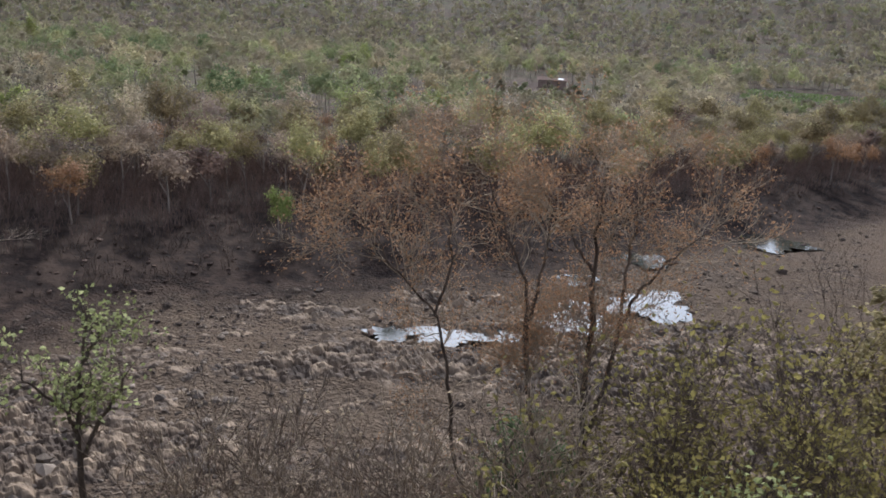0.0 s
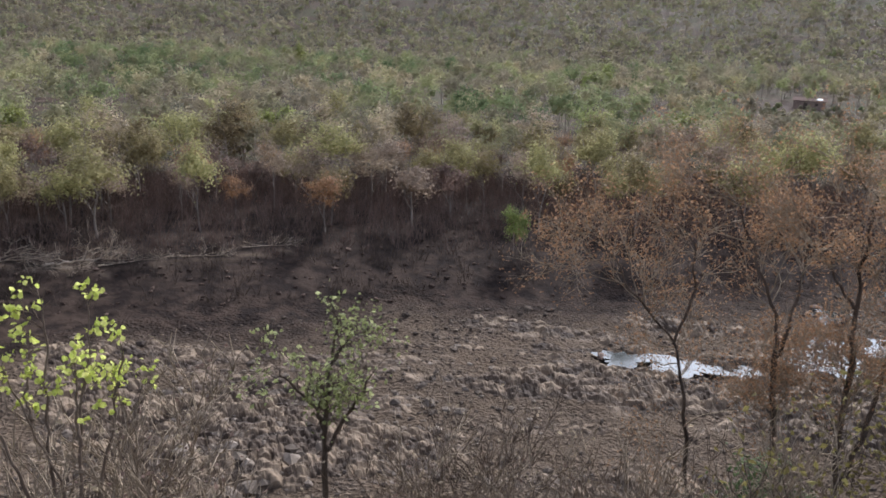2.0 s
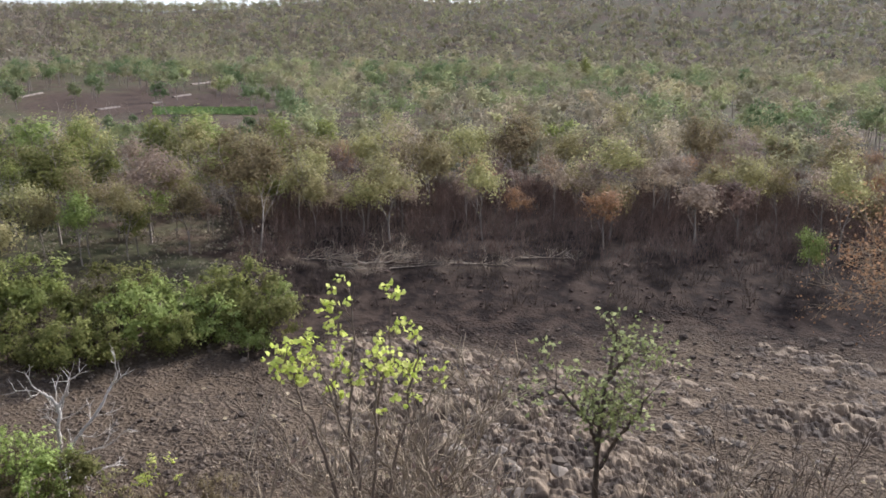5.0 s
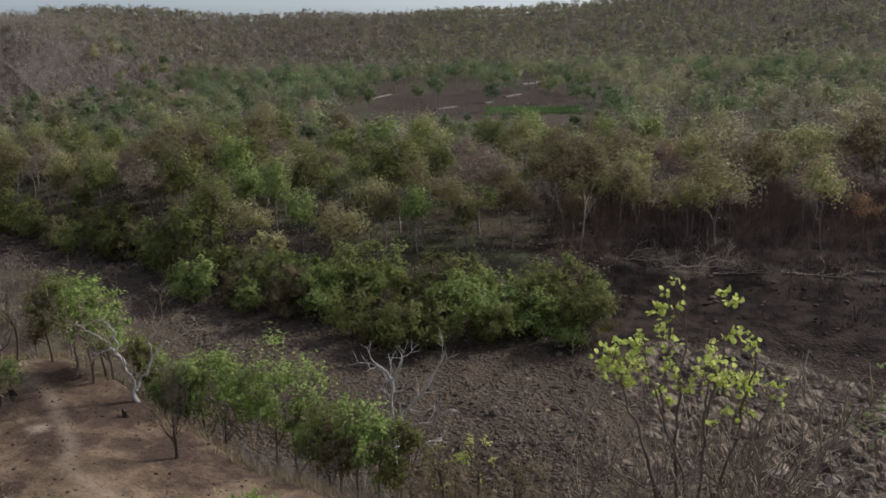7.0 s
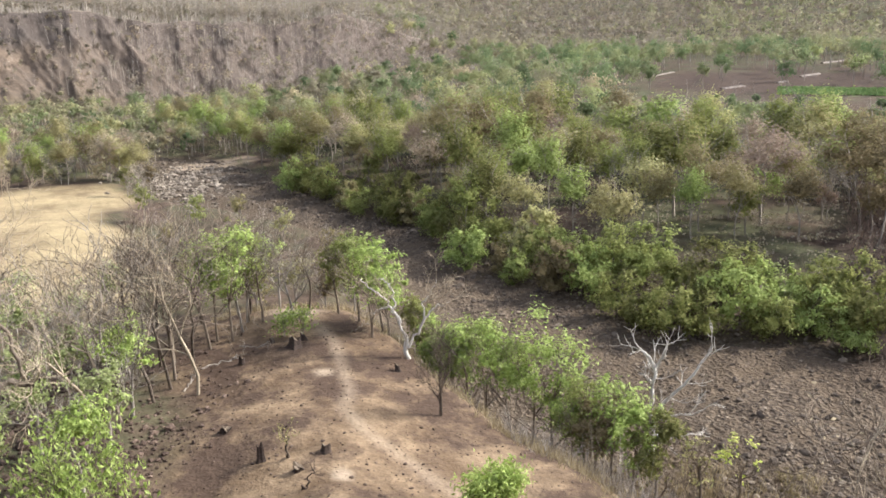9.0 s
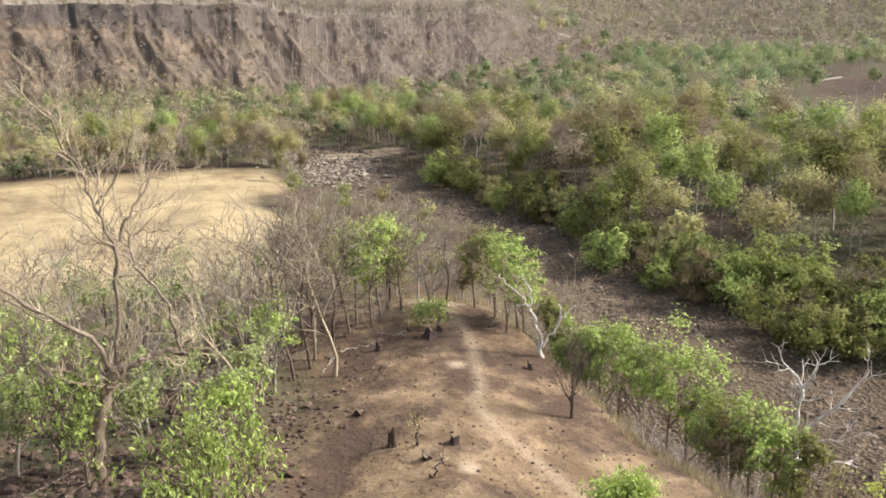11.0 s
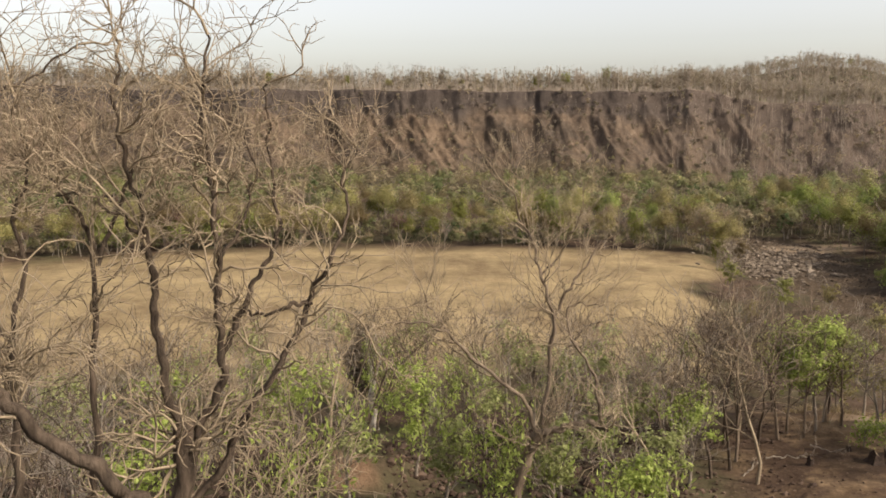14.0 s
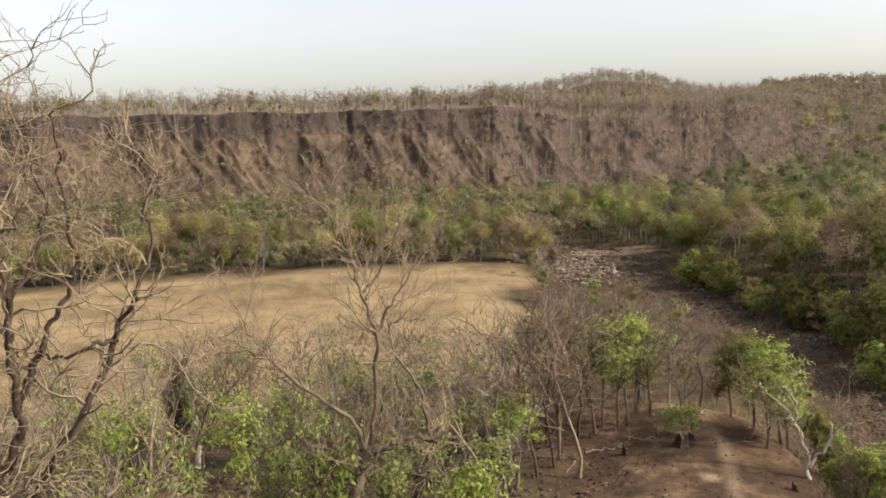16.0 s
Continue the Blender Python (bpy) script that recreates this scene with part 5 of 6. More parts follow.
def near_trees():
    # scrub on the slope below
    for seed, az, d, h, leaf in ((210, -37, 13, 6.4, MUSTARD), (211, -42, 12, 7.2, MUSTARD), (212, -46, 16, 8.6, MUSTARD), (213, -34, 15, 5.2, MUSTARD), (214, -40, 10, 4.0, SAGE), (215, -44, 11, 6.0, MUSTARD), (216, -48, 12, 7.0, MUSTARD), (217, -36, 11, 4.6, MUSTARD)):
        leafy("scrub_tree", "tangled scrub tree with sparse yellow-green leaves on the slope", seed, leaf, az, d, h, 0, BARK,
              leaves=5, leaf_len=0.095, leaf_w=0.06, puff=0.2, trim=0.4, levels=4, kids=3, trunk_r=0.07, clear=0.05, spread=0.9, wobble=0.25)
    leafy("green_bush", "dense dark-green bush on the lower slope", 220, DARK, -26.2, 23, 6.6, 0, BARK, leaf_len=0.16, leaf_w=0.10, kids=3, clear=0.1, spread=0.8, shell=(26, 120, 0.3, 0.20, 0.30, 0.11))
    leafy("green_bush", "dense green bush at the river's edge", 221, OLIVE, -47.5, 24, 12.4, 0, BARK, leaf_len=0.22, leaf_w=0.14, kids=3, clear=0.4, spread=0.4, shell=(24, 70, 0.55, 0.13, 0.2, 0.06))
    # leafless twiggy shrubs in front of the river
    for seed, az, d, h in ((230, -6, 14, 4.4), (231, -11, 13, 5.0), (232, -1, 15, 4.0), (233, 9, 12, 3.6), (236, 18.5, 8.5, 4.7), (237, -15, 12, 5.2), (238, -23, 12, 5.4),
                           (239, 31, 12, 3.9), (240, -30, 11, 5.2), (241, -20, 11, 5.0), (242, 2, 12, 3.6), (243, -33, 12.5, 5.6), (244, 22.5, 10, 5.2), (245, 28, 11, 4.7), (249, 24.0, 8.6, 4.7), (351, 12, 11, 4.2), (352, -9, 12, 5.2), (353, -3, 11, 4.6), (354, -17.5, 10.5, 5.0), (246, -27, 10, 4.8), (247, 35, 14, 3.4)):
        leafy("bare_shrub", "leafless twiggy grey-brown shrub on the slope", seed, DRY, az, d, h, 0, (TWIG, BARK_MID, TWIG)[seed % 3], levels=3 + (seed % 4 == 0), kids=3, trunk_r=0.036, thin=0.008, clear=0.1, spread=0.7, wobble=0.24,
              sides=4, leaves=1, leaf_len=0.07, leaf_w=0.04, puff=0.05, trim=0.25)
    # along the spur's edge
    for i, (az, d, h, leaf) in enumerate(((44.3, 34.8, 5.3, BRIGHT), (45.6, 33.8, 3.6, OLIVE), (47.2, 36.5, 4.2, BRIGHT), (48.6, 37.2, 4.6, BRIGHT), (50.0, 38.6, 4.9, BRIGHT), (51.6, 38.8, 4.4, BRIGHT), (53.2, 40.2, 4.7, BRIGHT), (54.8, 40.4, 4.3, BRIGHT),
                                          (56.2, 41.5, 4.0, BRIGHT), (61.4, 42.5, 4.7, BRIGHT), (62.2, 45.0, 4.4, GREEN), (60.2, 43.5, 3.4, BRIGHT), (43.0, 33.5, 4.3, BRIGHT), (41.3, 32.6, 3.9, GREEN), (46.4, 35.0, 4.4, GREEN), (38.2, 35.0, 3.0, OLIVE), (35.6, 35.5, 2.4, YELLOW), (33, 34, 2.6, OLIVE))):
        leafy("spur_tree", "small leafy green tree at the edge of the dirt spur", 250 + i, leaf, az, d, h * (1.68 if 48 < az < 55.5 else 1.4), 0, BARK_MID, leaf_len=0.2, leaf_w=0.10, clear=0.2, spread=0.7, shell=(18, 84, 0.26, 0.22, 0.27, 0.095) if h > 3.3 else (9, 22, 0.2, 0.3, 0.3, 0.12))
    leafy("bare_tree", "small leafless dark tree on the spur's edge", 268, None, 56.7, 32.8, 4.2, 0, BARK, levels=4, trunk_r=0.08, clear=0.1, spread=0.7)
    leafy("bright_bush", "bright-green young bush low on the spur's side", 269, BRIGHT, 52.7, 24.5, 2.0, 0, BARK_GREY, leaves=14, leaf_len=0.2, leaf_w=0.07, hang=0.8, trim=1.0, clear=0.0, spread=0.7)
    leafy("bright_bush", "pair of low leafy bushes on the spur's tip", 270, BRIGHT, 66.2, 43.0, 1.7, 0, BARK_GREY, leaves=3, leaf_len=0.16, leaf_w=0.09, trunk_r=0.04, clear=0.2, levels=3, trim=0.7)
    leafy("bright_bush", "pair of low leafy bushes on the spur's tip", 271, BRIGHT, 67.4, 43.4, 1.5, 0, BARK_GREY, leaves=3, leaf_len=0.16, leaf_w=0.09, trunk_r=0.04, clear=0.2, levels=3, trim=0.7)
    # thin wood left of the spur and below the slope
    bare = ((72.4, 44, 7.4), (74.2, 46, 7.6), (75.2, 39.5, 6.8), (77.6, 40.5, 7.2), (79.3, 45, 7.0), (81.5, 43, 7.0), (72.8, 50, 6.5), (66.8, 45, 5.0), (65.6, 47.5, 5.4), (73.5, 38, 7.6), (75.7, 43, 7.2), (76.8, 45, 7.0), (74.8, 43.3, 7.8), (78.5, 42, 6.8), (77.4, 47, 7.0), (76.0, 48, 6.6), (85.5, 44, 7.0), (91.4, 47, 7.6), (88.6, 50, 6.9), (83.6, 46, 7.3),
            (99.2, 47, 7.9), (102.5, 36, 7.0), (118, 30, 8.0), (87.0, 38, 6.0), (93.5, 42, 6.5), (80.0, 50, 6.3), (108, 40, 7.0), (112, 33, 7.0), (105.5, 44, 7.4), (116, 40, 7.0), (121, 24, 7.6), (124, 33, 7.4), (107, 27, 6.4), (110, 22, 6.6), (113, 28, 7.0), (117, 22, 7.2), (120, 18, 7.4), (106, 20, 6.0), (123, 20, 8.0), (101.5, 42, 7), (94.6, 52, 7), (86, 55, 6.5), (110.5, 46, 7), (114, 52, 7), (119, 48, 7), (108, 16, 5.2), (116.5, 15.5, 6.6), (119, 15, 7.4), (124, 16, 8.2), (114.5, 20, 6.4), (110.2, 26, 6.6), (121.8, 27, 7.6),
            (78.6, 36.5, 7.4), (80.2, 35.6, 7.2), (76.4, 38.2, 7.8), (79.0, 39.0, 8.0), (74.9, 40.6, 7.6), (77.0, 42.2, 8.0), (73.6, 42.6, 7.0), (70.2, 45.6, 6.4), (68.8, 46.4, 6.0), (84.6, 48, 7.2), (87.4, 46, 7.6), (90.2, 49, 7.4), (95.8, 45, 7.8), (97.6, 53, 7.6), (100.0, 45, 7.8), (104.0, 50, 7.8), (106.8, 47, 8.0), (109.4, 52, 8.0), (112.8, 47, 8.0), (92.4, 53, 7.2), (86.4, 41, 6.6), (82.4, 50, 7.0), (69.6, 48.5, 6.6), (67.6, 48.8, 5.8))
    for i, (az, d, h) in enumerate(bare):
        leafy("bare_tree", "tall leafless tree with a thin pale trunk below the slope", 300 + i, None, az, d, h * 1.12, 0, (BARK_MID, TWIG, BARK, BARK_GREY)[i % 4], levels=3, kids=2 + (i % 4 == 0 and d > 30),
              trunk_r=0.085 if d > 30 else 0.065, thin=0.015 if d > 30 else 0.011, clear=0.3, spread=0.75, wobble=0.34, sides=4, shrink=0.7)
    light = ((79.5, 33, 5.0, OLIVE), (83.5, 34, 5.4, OLIVE), (86.8, 30, 5.0, OLIVE), (77.8, 37, 5.6, BRIGHT), (81.0, 38, 5.6, OLIVE), (70.4, 49, 5.2, BRIGHT), (69, 53, 5.2, OLIVE), (64.5, 52, 5.0, OLIVE), (83, 40, 6.2, OLIVE), (81.4, 29.3, 4.6, BRIGHT), (96.5, 35, 6.0, BRIGHT), (98.5, 50, 6.6, OLIVE), (104.8, 34, 7.2, BRIGHT), (91.6, 39.1, 5.0, OLIVE),
             (115, 26, 7.0, BRIGHT), (109, 36, 6.5, BRIGHT), (86.4, 33, 4.4, OLIVE), (94.5, 31, 5.2, OLIVE), (119, 36, 7.0, OLIVE), (101, 30, 5.4, OLIVE), (62.5, 56, 4.6, GREEN), (66.5, 58, 5.0, OLIVE), (71, 57, 5.0, GREEN), (73.5, 60, 5.2, OLIVE),
             (68, 64, 5.0, BRIGHT), (64, 66, 4.4, OLIVE), (70.5, 70, 5.0, GREEN), (74.5, 72, 4.6, OLIVE), (67, 76, 4.6, OLIVE), (72.5, 82, 4.6, GREEN), (75.8, 90, 5.0, GREEN), (69.8, 86, 4.0, OLIVE), (77.0, 66, 4.2, DRY), (78.2, 58, 5.0, OLIVE), (76.6, 105, 4.4, GREEN), (75.2, 118, 4.6, OLIVE),
             (69.8, 47, 6.2, GREEN), (78.2, 40.5, 5.4, BRIGHT), (85.6, 41, 6.0, OLIVE), (88.2, 44, 6.2, OLIVE), (93.0, 46, 6.4, OLIVE), (103.0, 44, 6.6, OLIVE), (106.6, 40, 6.6, OLIVE), (111.0, 43, 6.8, OLIVE),
             (90.0, 55, 6.0, OLIVE), (96.0, 56, 6.2, OLIVE), (102.0, 55, 6.4, OLIVE), (108.0, 54, 6.6, OLIVE), (113.4, 38, 6.6, BRIGHT), (80.6, 52, 5.8, OLIVE), (84.0, 56, 5.8, OLIVE))
    for i, (az, d, h, leaf) in enumerate(light):
        if leaf is OLIVE and az > 78:
            leaf = SAGE
        leafy("slope_tree", "thin tree with light foliage below the slope", 340 + i, leaf, az, d, h, 0, BARK_GREY, clear=0.35, spread=0.6, leaf_len=0.17, leaf_w=0.11, shell=(13, 75, 0.3, 0.22, 0.27, 0.11))
    for seed, az, d, h, leaf in ((380, 70.9, 44.5, 7.6, BRIGHT), (381, 71.9, 45.0, 7.2, BRIGHT), (382, 69.7, 47.0, 6.4, GREEN), (383, 63.6, 46.5, 5.2, GREEN), (384, 60.6, 44.5, 5.0, BRIGHT), (385, 56.9, 42.6, 5.6, BRIGHT), (386, 58.3, 44.2, 5.2, GREEN), (387, 55.6, 41.4, 5.6, BRIGHT)):
        leafy("slope_tree", "leafy green tree among the bare ones by the spur", seed, leaf, az, d, h, 0, BARK_MID, clear=0.3, spread=0.6, leaf_len=0.2, leaf_w=0.1, shell=(20, 120, 0.3, 0.19, 0.28, 0.10))
    # broad-leaved young trees standing on the stones
    for seed, az, d, h, open_crown in ((401, 82.5, 24.2, 4.7, 0.6), (402, 80.6, 24.6, 3.9, 0.55), (403, 92.0, 29.5, 5.6, 0.4), (404, 95.7, 38.1, 6.2, 0.34), (405, 105.0, 21, 6.4, 0.34), (406, 98.4, 47, 6.1, 0.4), (407, 94.4, 36, 5.6, 0.4), (408, 82.2, 23.4, 3.6, 0.6), (409, 106.5, 24, 5.0, 0.3), (411, 90.4, 28.0, 4.4, 0.5), (413, 114.6, 27, 6.6, 0.4)):
        leafy("leafy_bush", "bright-green broad-leaved young tree on the slope", seed, BRIGHT, az, d, h, 0, BARK, leaves=10, leaf_len=0.21, leaf_w=0.075, puff=0.11, strand=0.75, trunk_r=0.06, clear=0.2, spread=0.85, hang=1.3, trim=open_crown * 0.75, wobble=0.24, thin=0.01)
    leafy("creeper_snag", "dead trunk wrapped in a cone of dry dark creeper", 420, CREEPER, 100.5, 51, 7.6, 0, BARK, leaf_len=0.45, leaf_w=0.05, hang=1.2, levels=3, trunk_r=0.16, clear=0.1, spread=0.3, shell=(34, 126, 0.0, 0.10, 0.42, 0.075))
    limbed("snag", "broken pale bare trunk among the thin trees", 421, BARK_PALE, 99.4, 47.5, [(0.2, 0.13, [(0.05, -0.3), (0.0, 1.4), (-0.1, 2.8), (-0.12, 4.2)]), (0.07, 0.02, [(-0.1, 2.8), (0.3, 3.8), (0.4, 4.8)])], per_m=0.8, twig=0.8, levels=1, sides=8)


near_trees()

# ---------------------------------------------------------------- small things
def plain(name, dark, light, scale=4.0, rough=0.9):
    m, n, l, b = material(name, rough)
    f = noise_tex(n, l, scale, 5, 0.65)
    l.new(ramp(n, l, f, [(0.3, dark), (0.7, light)]), b.inputs["Base Color"])
    bump(n, l, b, f, 0.4, 0.05)
    return m


CHAR = plain("charred_wood", (0.02, 0.016, 0.014), (0.08, 0.055, 0.042), 9)
CUT = plain("cut_wood", (0.06, 0.045, 0.034), (0.17, 0.125, 0.085), 14)


def stump(az, d, height, radius, seed):
    """A hacked, partly burnt stump with root flares and a slanted cut."""
    r = np.random.default_rng(seed)
    k, rings = 12, 6
    a = np.arange(k) / k * 2 * np.pi
    lump = 1 + 0.2 * np.sin(3 * a + seed) + 0.12 * np.sin(2 * a + 2 * seed) + r.normal(0, 0.1, k)
    jag = r.uniform(-0.3, 0.35, k)
    V = []
    for j in range(rings):
        f = j / (rings - 1)
        flare = radius * (1 + 0.9 * (1 - f) ** 3) * lump
        V += [(flare[i] * math.cos(a[i]) + 0.15 * radius * f * seed % 3, flare[i] * math.sin(a[i]), -0.1 + f * (height + 0.1) + ((0.3 * math.cos(a[i] + seed) + jag[i]) * height * f ** 3)) for i in range(k)]
    F = [[j * k + i, j * k + (i + 1) % k, (j + 1) * k + (i + 1) % k, (j + 1) * k + i] for j in range(rings - 1) for i in range(k)]
    me = bpy.data.meshes.new("bark")
    me.from_pydata(V, [], F)
    me.materials.append(CHAR)
    root = tagged(new("tree_stump"), "short burnt tree stump on the dirt spur", "stump", "stumps on the spur")
    bole = part("bark", me, root)
    top = bpy.data.meshes.new("cut_face")
    rim = [Vector(v) for v in V[-k:]]
    mid = sum(rim, Vector()) / k - Vector((0, 0, 0.02))
    top.from_pydata([tuple(mid + (v - mid) * 0.97) for v in rim] + [tuple(mid)], [], [[i, (i + 1) % k, k] for i in range(k)])
    top.materials.append(CUT)
    part("cut_face", top, bole, "splintered paler cut face")
    root.matrix_basis = pose(*spot(az, d, 0.02), 0, 0, seed * 40)


def sticks():
    for az, d, h, rad, seed in ((69.7, 29.5, 0.55, 0.12, 1), (65.1, 29.1, 0.28, 0.15, 2), (66.8, 41.0, 0.45, 0.3, 3), (70.4, 40.5, 0.3, 0.14, 4), (59.6, 37.6, 0.3, 0.12, 5), (66.0, 42.2, 0.35, 0.12, 6), (68.2, 42.5, 0.3, 0.1, 7),
                                (67.0, 28.2, 0.25, 0.16, 8), (72.0, 33.0, 0.22, 0.18, 9)):
        stump(az, d, h, rad, seed)
    # a lopped sapling and a few fallen boughs
    limbed("lopped_sapling", "thin lopped sapling stem with a small leaf tuft", 601, BARK, 67.8, 29.2, [(0.05, 0.03, [(0.0, -0.2), (0.02, 0.5), (-0.02, 1.05)])], OLIVE, per_m=4, twig=0.22, levels=1, leaves=3, leaf_len=0.1, leaf_w=0.06, puff=0.1, twig_r=0.008)
    limbed("dry_bough", "dark dry bough stuck in the ground", 602, CHAR, 67.0, 26.7, [(0.04, 0.015, [(0.0, -0.1), (0.2, 0.3), (0.5, 0.7)])], per_m=3, twig=0.25, levels=1, twig_r=0.01)
    for seed, az, d, turn, size in ((603, 71.5, 41.3, 20, 1.0), (604, 69.3, 42.2, -25, 0.8), (605, 74.0, 39.6, 70, 0.7), (606, 62.2, 44.0, 50, 0.6)):
        ob = limbed("fallen_bough", "pale fallen bough lying on the dirt", seed, BARK_GREY, az, d, [(0.035, 0.018, [(-1.2, 0.06), (-0.4, 0.1), (0.5, 0.08), (1.3, 0.14)]), (0.03, 0.01, [(0.2, 0.1), (0.6, 0.3), (0.9, 0.35)])], per_m=1.5, twig=0.5, levels=1, rise=-0.05)
        ob.matrix_basis = pose(*spot(az, d, 0.02), 0, 0, az + turn) @ Matrix.Scale(size, 4)


sticks()


def grass():
    """Dry tufts along the spur's rim, the slope and the field's edge."""
    r = np.random.default_rng(71)
    n = 1230
    az = np.concatenate([r.uniform(44, 72, 330), r.uniform(104, 124, 300), r.uniform(30, 46, 300), r.uniform(-40, 34, 300)])
    d = np.concatenate([spur_edge(az[:330]) + r.normal(1.6, 1.2, 330), r.uniform(38, 60, 300), r.uniform(30, 38, 300), r.uniform(10, 34, 300)])
    x, y = at(az, d)
    z = ground_z(x, y)
    m = 12
    h = r.uniform(0.25, 0.6, (n, m))
    bx, by = x[:, None] + r.normal(0, 0.12, (n, m)), y[:, None] + r.normal(0, 0.12, (n, m))
    lx, ly = r.normal(0, 0.16, (n, m)), r.normal(0, 0.16, (n, m))
    a = r.uniform(0, 2 * np.pi, (n, m))
    w = 0.018
    p0 = np.stack([bx - w * np.cos(a), by - w * np.sin(a), np.repeat(z[:, None] - 0.05, m, 1)], -1)
    p1 = np.stack([bx + w * np.cos(a), by + w * np.sin(a), np.repeat(z[:, None] - 0.05, m, 1)], -1)
    p2 = np.stack([bx + lx, by + ly, z[:, None] + h], -1)
    V = np.stack([p0, p1, p2], 2).reshape(-1, 3)
    me = mesh_of("dry_grass", V, np.arange(len(V)).reshape(-1, 3), leaf_material("straw_blades", [(0.20, 0.15, 0.09), (0.30, 0.23, 0.13), (0.40, 0.32, 0.19)], 0.3, False))
    tagged(new("dry_grass", me), "tufts of dry yellow grass at the edges", "grass", kind="stuff")


grass()


def brush():
    """Fine leafless brush over the slopes: thin stems fanning from the ground."""
    r = np.random.default_rng(72)
    n = 520
    az = np.concatenate([r.uniform(-46, 36, 330), r.uniform(36, 62, 70), r.uniform(104, 126, 120)])
    d = np.concatenate([r.uniform(7, 27, 330), spur_edge(az[330:400]) + r.uniform(0.5, 7, 70), r.uniform(36, 62, 120)])
    x, y = at(az, d)
    z = ground_z(x, y)
    m = 14
    base = np.stack([x, y, z - 0.05], -1)[:, None] + r.normal(0, 0.12, (n, m, 3)) * np.array([1, 1, 0])
    dirs = r.normal(0, 0.45, (n, m, 3))
    dirs[..., 2] = 1
    h = r.uniform(0.5, 1.5, (n, m, 1)) * np.where(d > 18, 1.0, 0.75)[:, None, None]
    mid = base + dirs * h * 0.55
    tip = mid + (dirs + r.normal(0, 0.45, (n, m, 3))) * h * 0.45
    fork = mid + (dirs + r.normal(0, 0.6, (n, m, 3))) * h * 0.4
    segs = []
    for p, q, ra, rb in ((base, mid, 0.012, 0.008), (mid, tip, 0.008, 0.003), (mid, fork, 0.007, 0.003)):
        P, Q = p.reshape(-1, 3), q.reshape(-1, 3)
        segs.append(np.concatenate([P, Q, np.full((len(P), 1), ra), np.full((len(P), 1), rb)], 1))
    V, F = tubes(np.concatenate(segs), 3)
    tagged(new("dry_brush", mesh_of("dry_brush", V, F, BARK_GREY)), "fine leafless brush on the slopes", "brush", kind="stuff")


brush()


def pale_stems():
    """Slender bleached saplings and suckers under the great tree."""
    r = np.random.default_rng(73)
    for i in range(14):
        az, d = r.uniform(104, 125), r.uniform(11.5, 19)
        tall = float(np.interp(d, [11, 21], [4.2, 3.0])) * r.uniform(0.7, 1.15)
        leafy("bleached_sapling", "slender bleached leafless sapling under the trees", 700 + i, None, az, d, tall, 0, BARK_PALE if i % 2 else BARK_GREY, levels=3, kids=3, trunk_r=0.022, clear=0.2, spread=0.5, wobble=0.16, sides=3)


pale_stems()


def dead_brush():
    """A fallen, bleached tree and dry boughs on the burnt bank."""
    straw = bark_material("bleached_bough", (0.26, 0.20, 0.14), (0.46, 0.37, 0.27))
    for seed, az, d, turn, size in ((611, 20.8, 71.0, 10, 1.0), (612, 22.6, 70.4, -20, 0.8), (613, 25.4, 72.0, -12, 1.1), (614, 18.0, 70.5, 15, 0.8), (615, 13.6, 71.0, -5, 0.9), (616, 9.0, 73.0, 8, 0.8)):
        ob = limbed("fallen_tree", "fallen bleached tree with dry boughs on burnt ground", seed, straw, az, d,
                    [(0.10, 0.05, [(-2.8, 0.1), (-1.2, 0.16), (0.4, 0.22), (2.6, 0.2)]), (0.06, 0.02, [(0.0, 0.2), (0.5, 0.9), (0.7, 1.7)]), (0.05, 0.02, [(0.4, 0.2), (1.2, 0.7), (2.2, 0.8)]),
                     (0.05, 0.02, [(-0.6, 0.2), (-1.5, 0.5), (-2.6, 0.5)])], per_m=3.0 if seed == 611 else 1.6, twig=1.1, levels=2, rise=-0.02, twig_r=0.03)
        ob.matrix_basis = pose(*spot(az, d, 0.02), 0, 0, az + turn) @ Matrix.Diagonal((size, size, size * (1.0 if seed == 611 else 0.5), 1))


dead_brush()


def fence_wires():
    """Two slack strands of fence wire strung from trunk to trunk."""
    steel = plain("rusty_wire", (0.16, 0.12, 0.10), (0.32, 0.27, 0.23), 20, 0.6)
    root = tagged(new("wire_fence"), "two slack strands of rusty fence wire between trunks", "fence")
    for height in (0.45, 1.1):
        pts = [(121.5, 17.0), (112.5, 17.5), (103.0, 20.5), (94.0, 24.5), (89.2, 28.2)]
        segs, last = [], None
        for (a0, d0), (a1, d1) in zip(pts, pts[1:]):
            for i in range(9):
                f = i / 8
                az, d = a0 + (a1 - a0) * f, d0 + (d1 - d0) * f
                x, y = at(az, d)
                z0, z1 = float(ground_z(*at(a0, d0))), float(ground_z(*at(a1, d1)))
                p = (float(x), float(y), z0 + (z1 - z0) * f + height - 0.35 * f * (1 - f))
                if last is not None:
                    segs.append((*last, *p, 0.0045, 0.0045))
                last = p
        part("wire", mesh_of("wire", *tubes(np.array(segs), 4), steel), root)


fence_wires()


def box(name, mat, size, parent, place=(0, 0, 0), turn=(0, 0, 0), label="", bevel=0.03):
    bm = bmesh.new()
    bmesh.ops.create_cube(bm, size=1.0)
    bmesh.ops.scale(bm, vec=size, verts=bm.verts)
    bmesh.ops.bevel(bm, geom=bm.edges[:], offset=bevel, segments=1, affect="EDGES")
    me = bpy.data.meshes.new(name)
    bm.to_mesh(me)
    bm.free()
    me.materials.append(mat)
    ob = part(name, me, parent, label)
    ob.matrix_basis = pose(*place, *turn)
    return ob


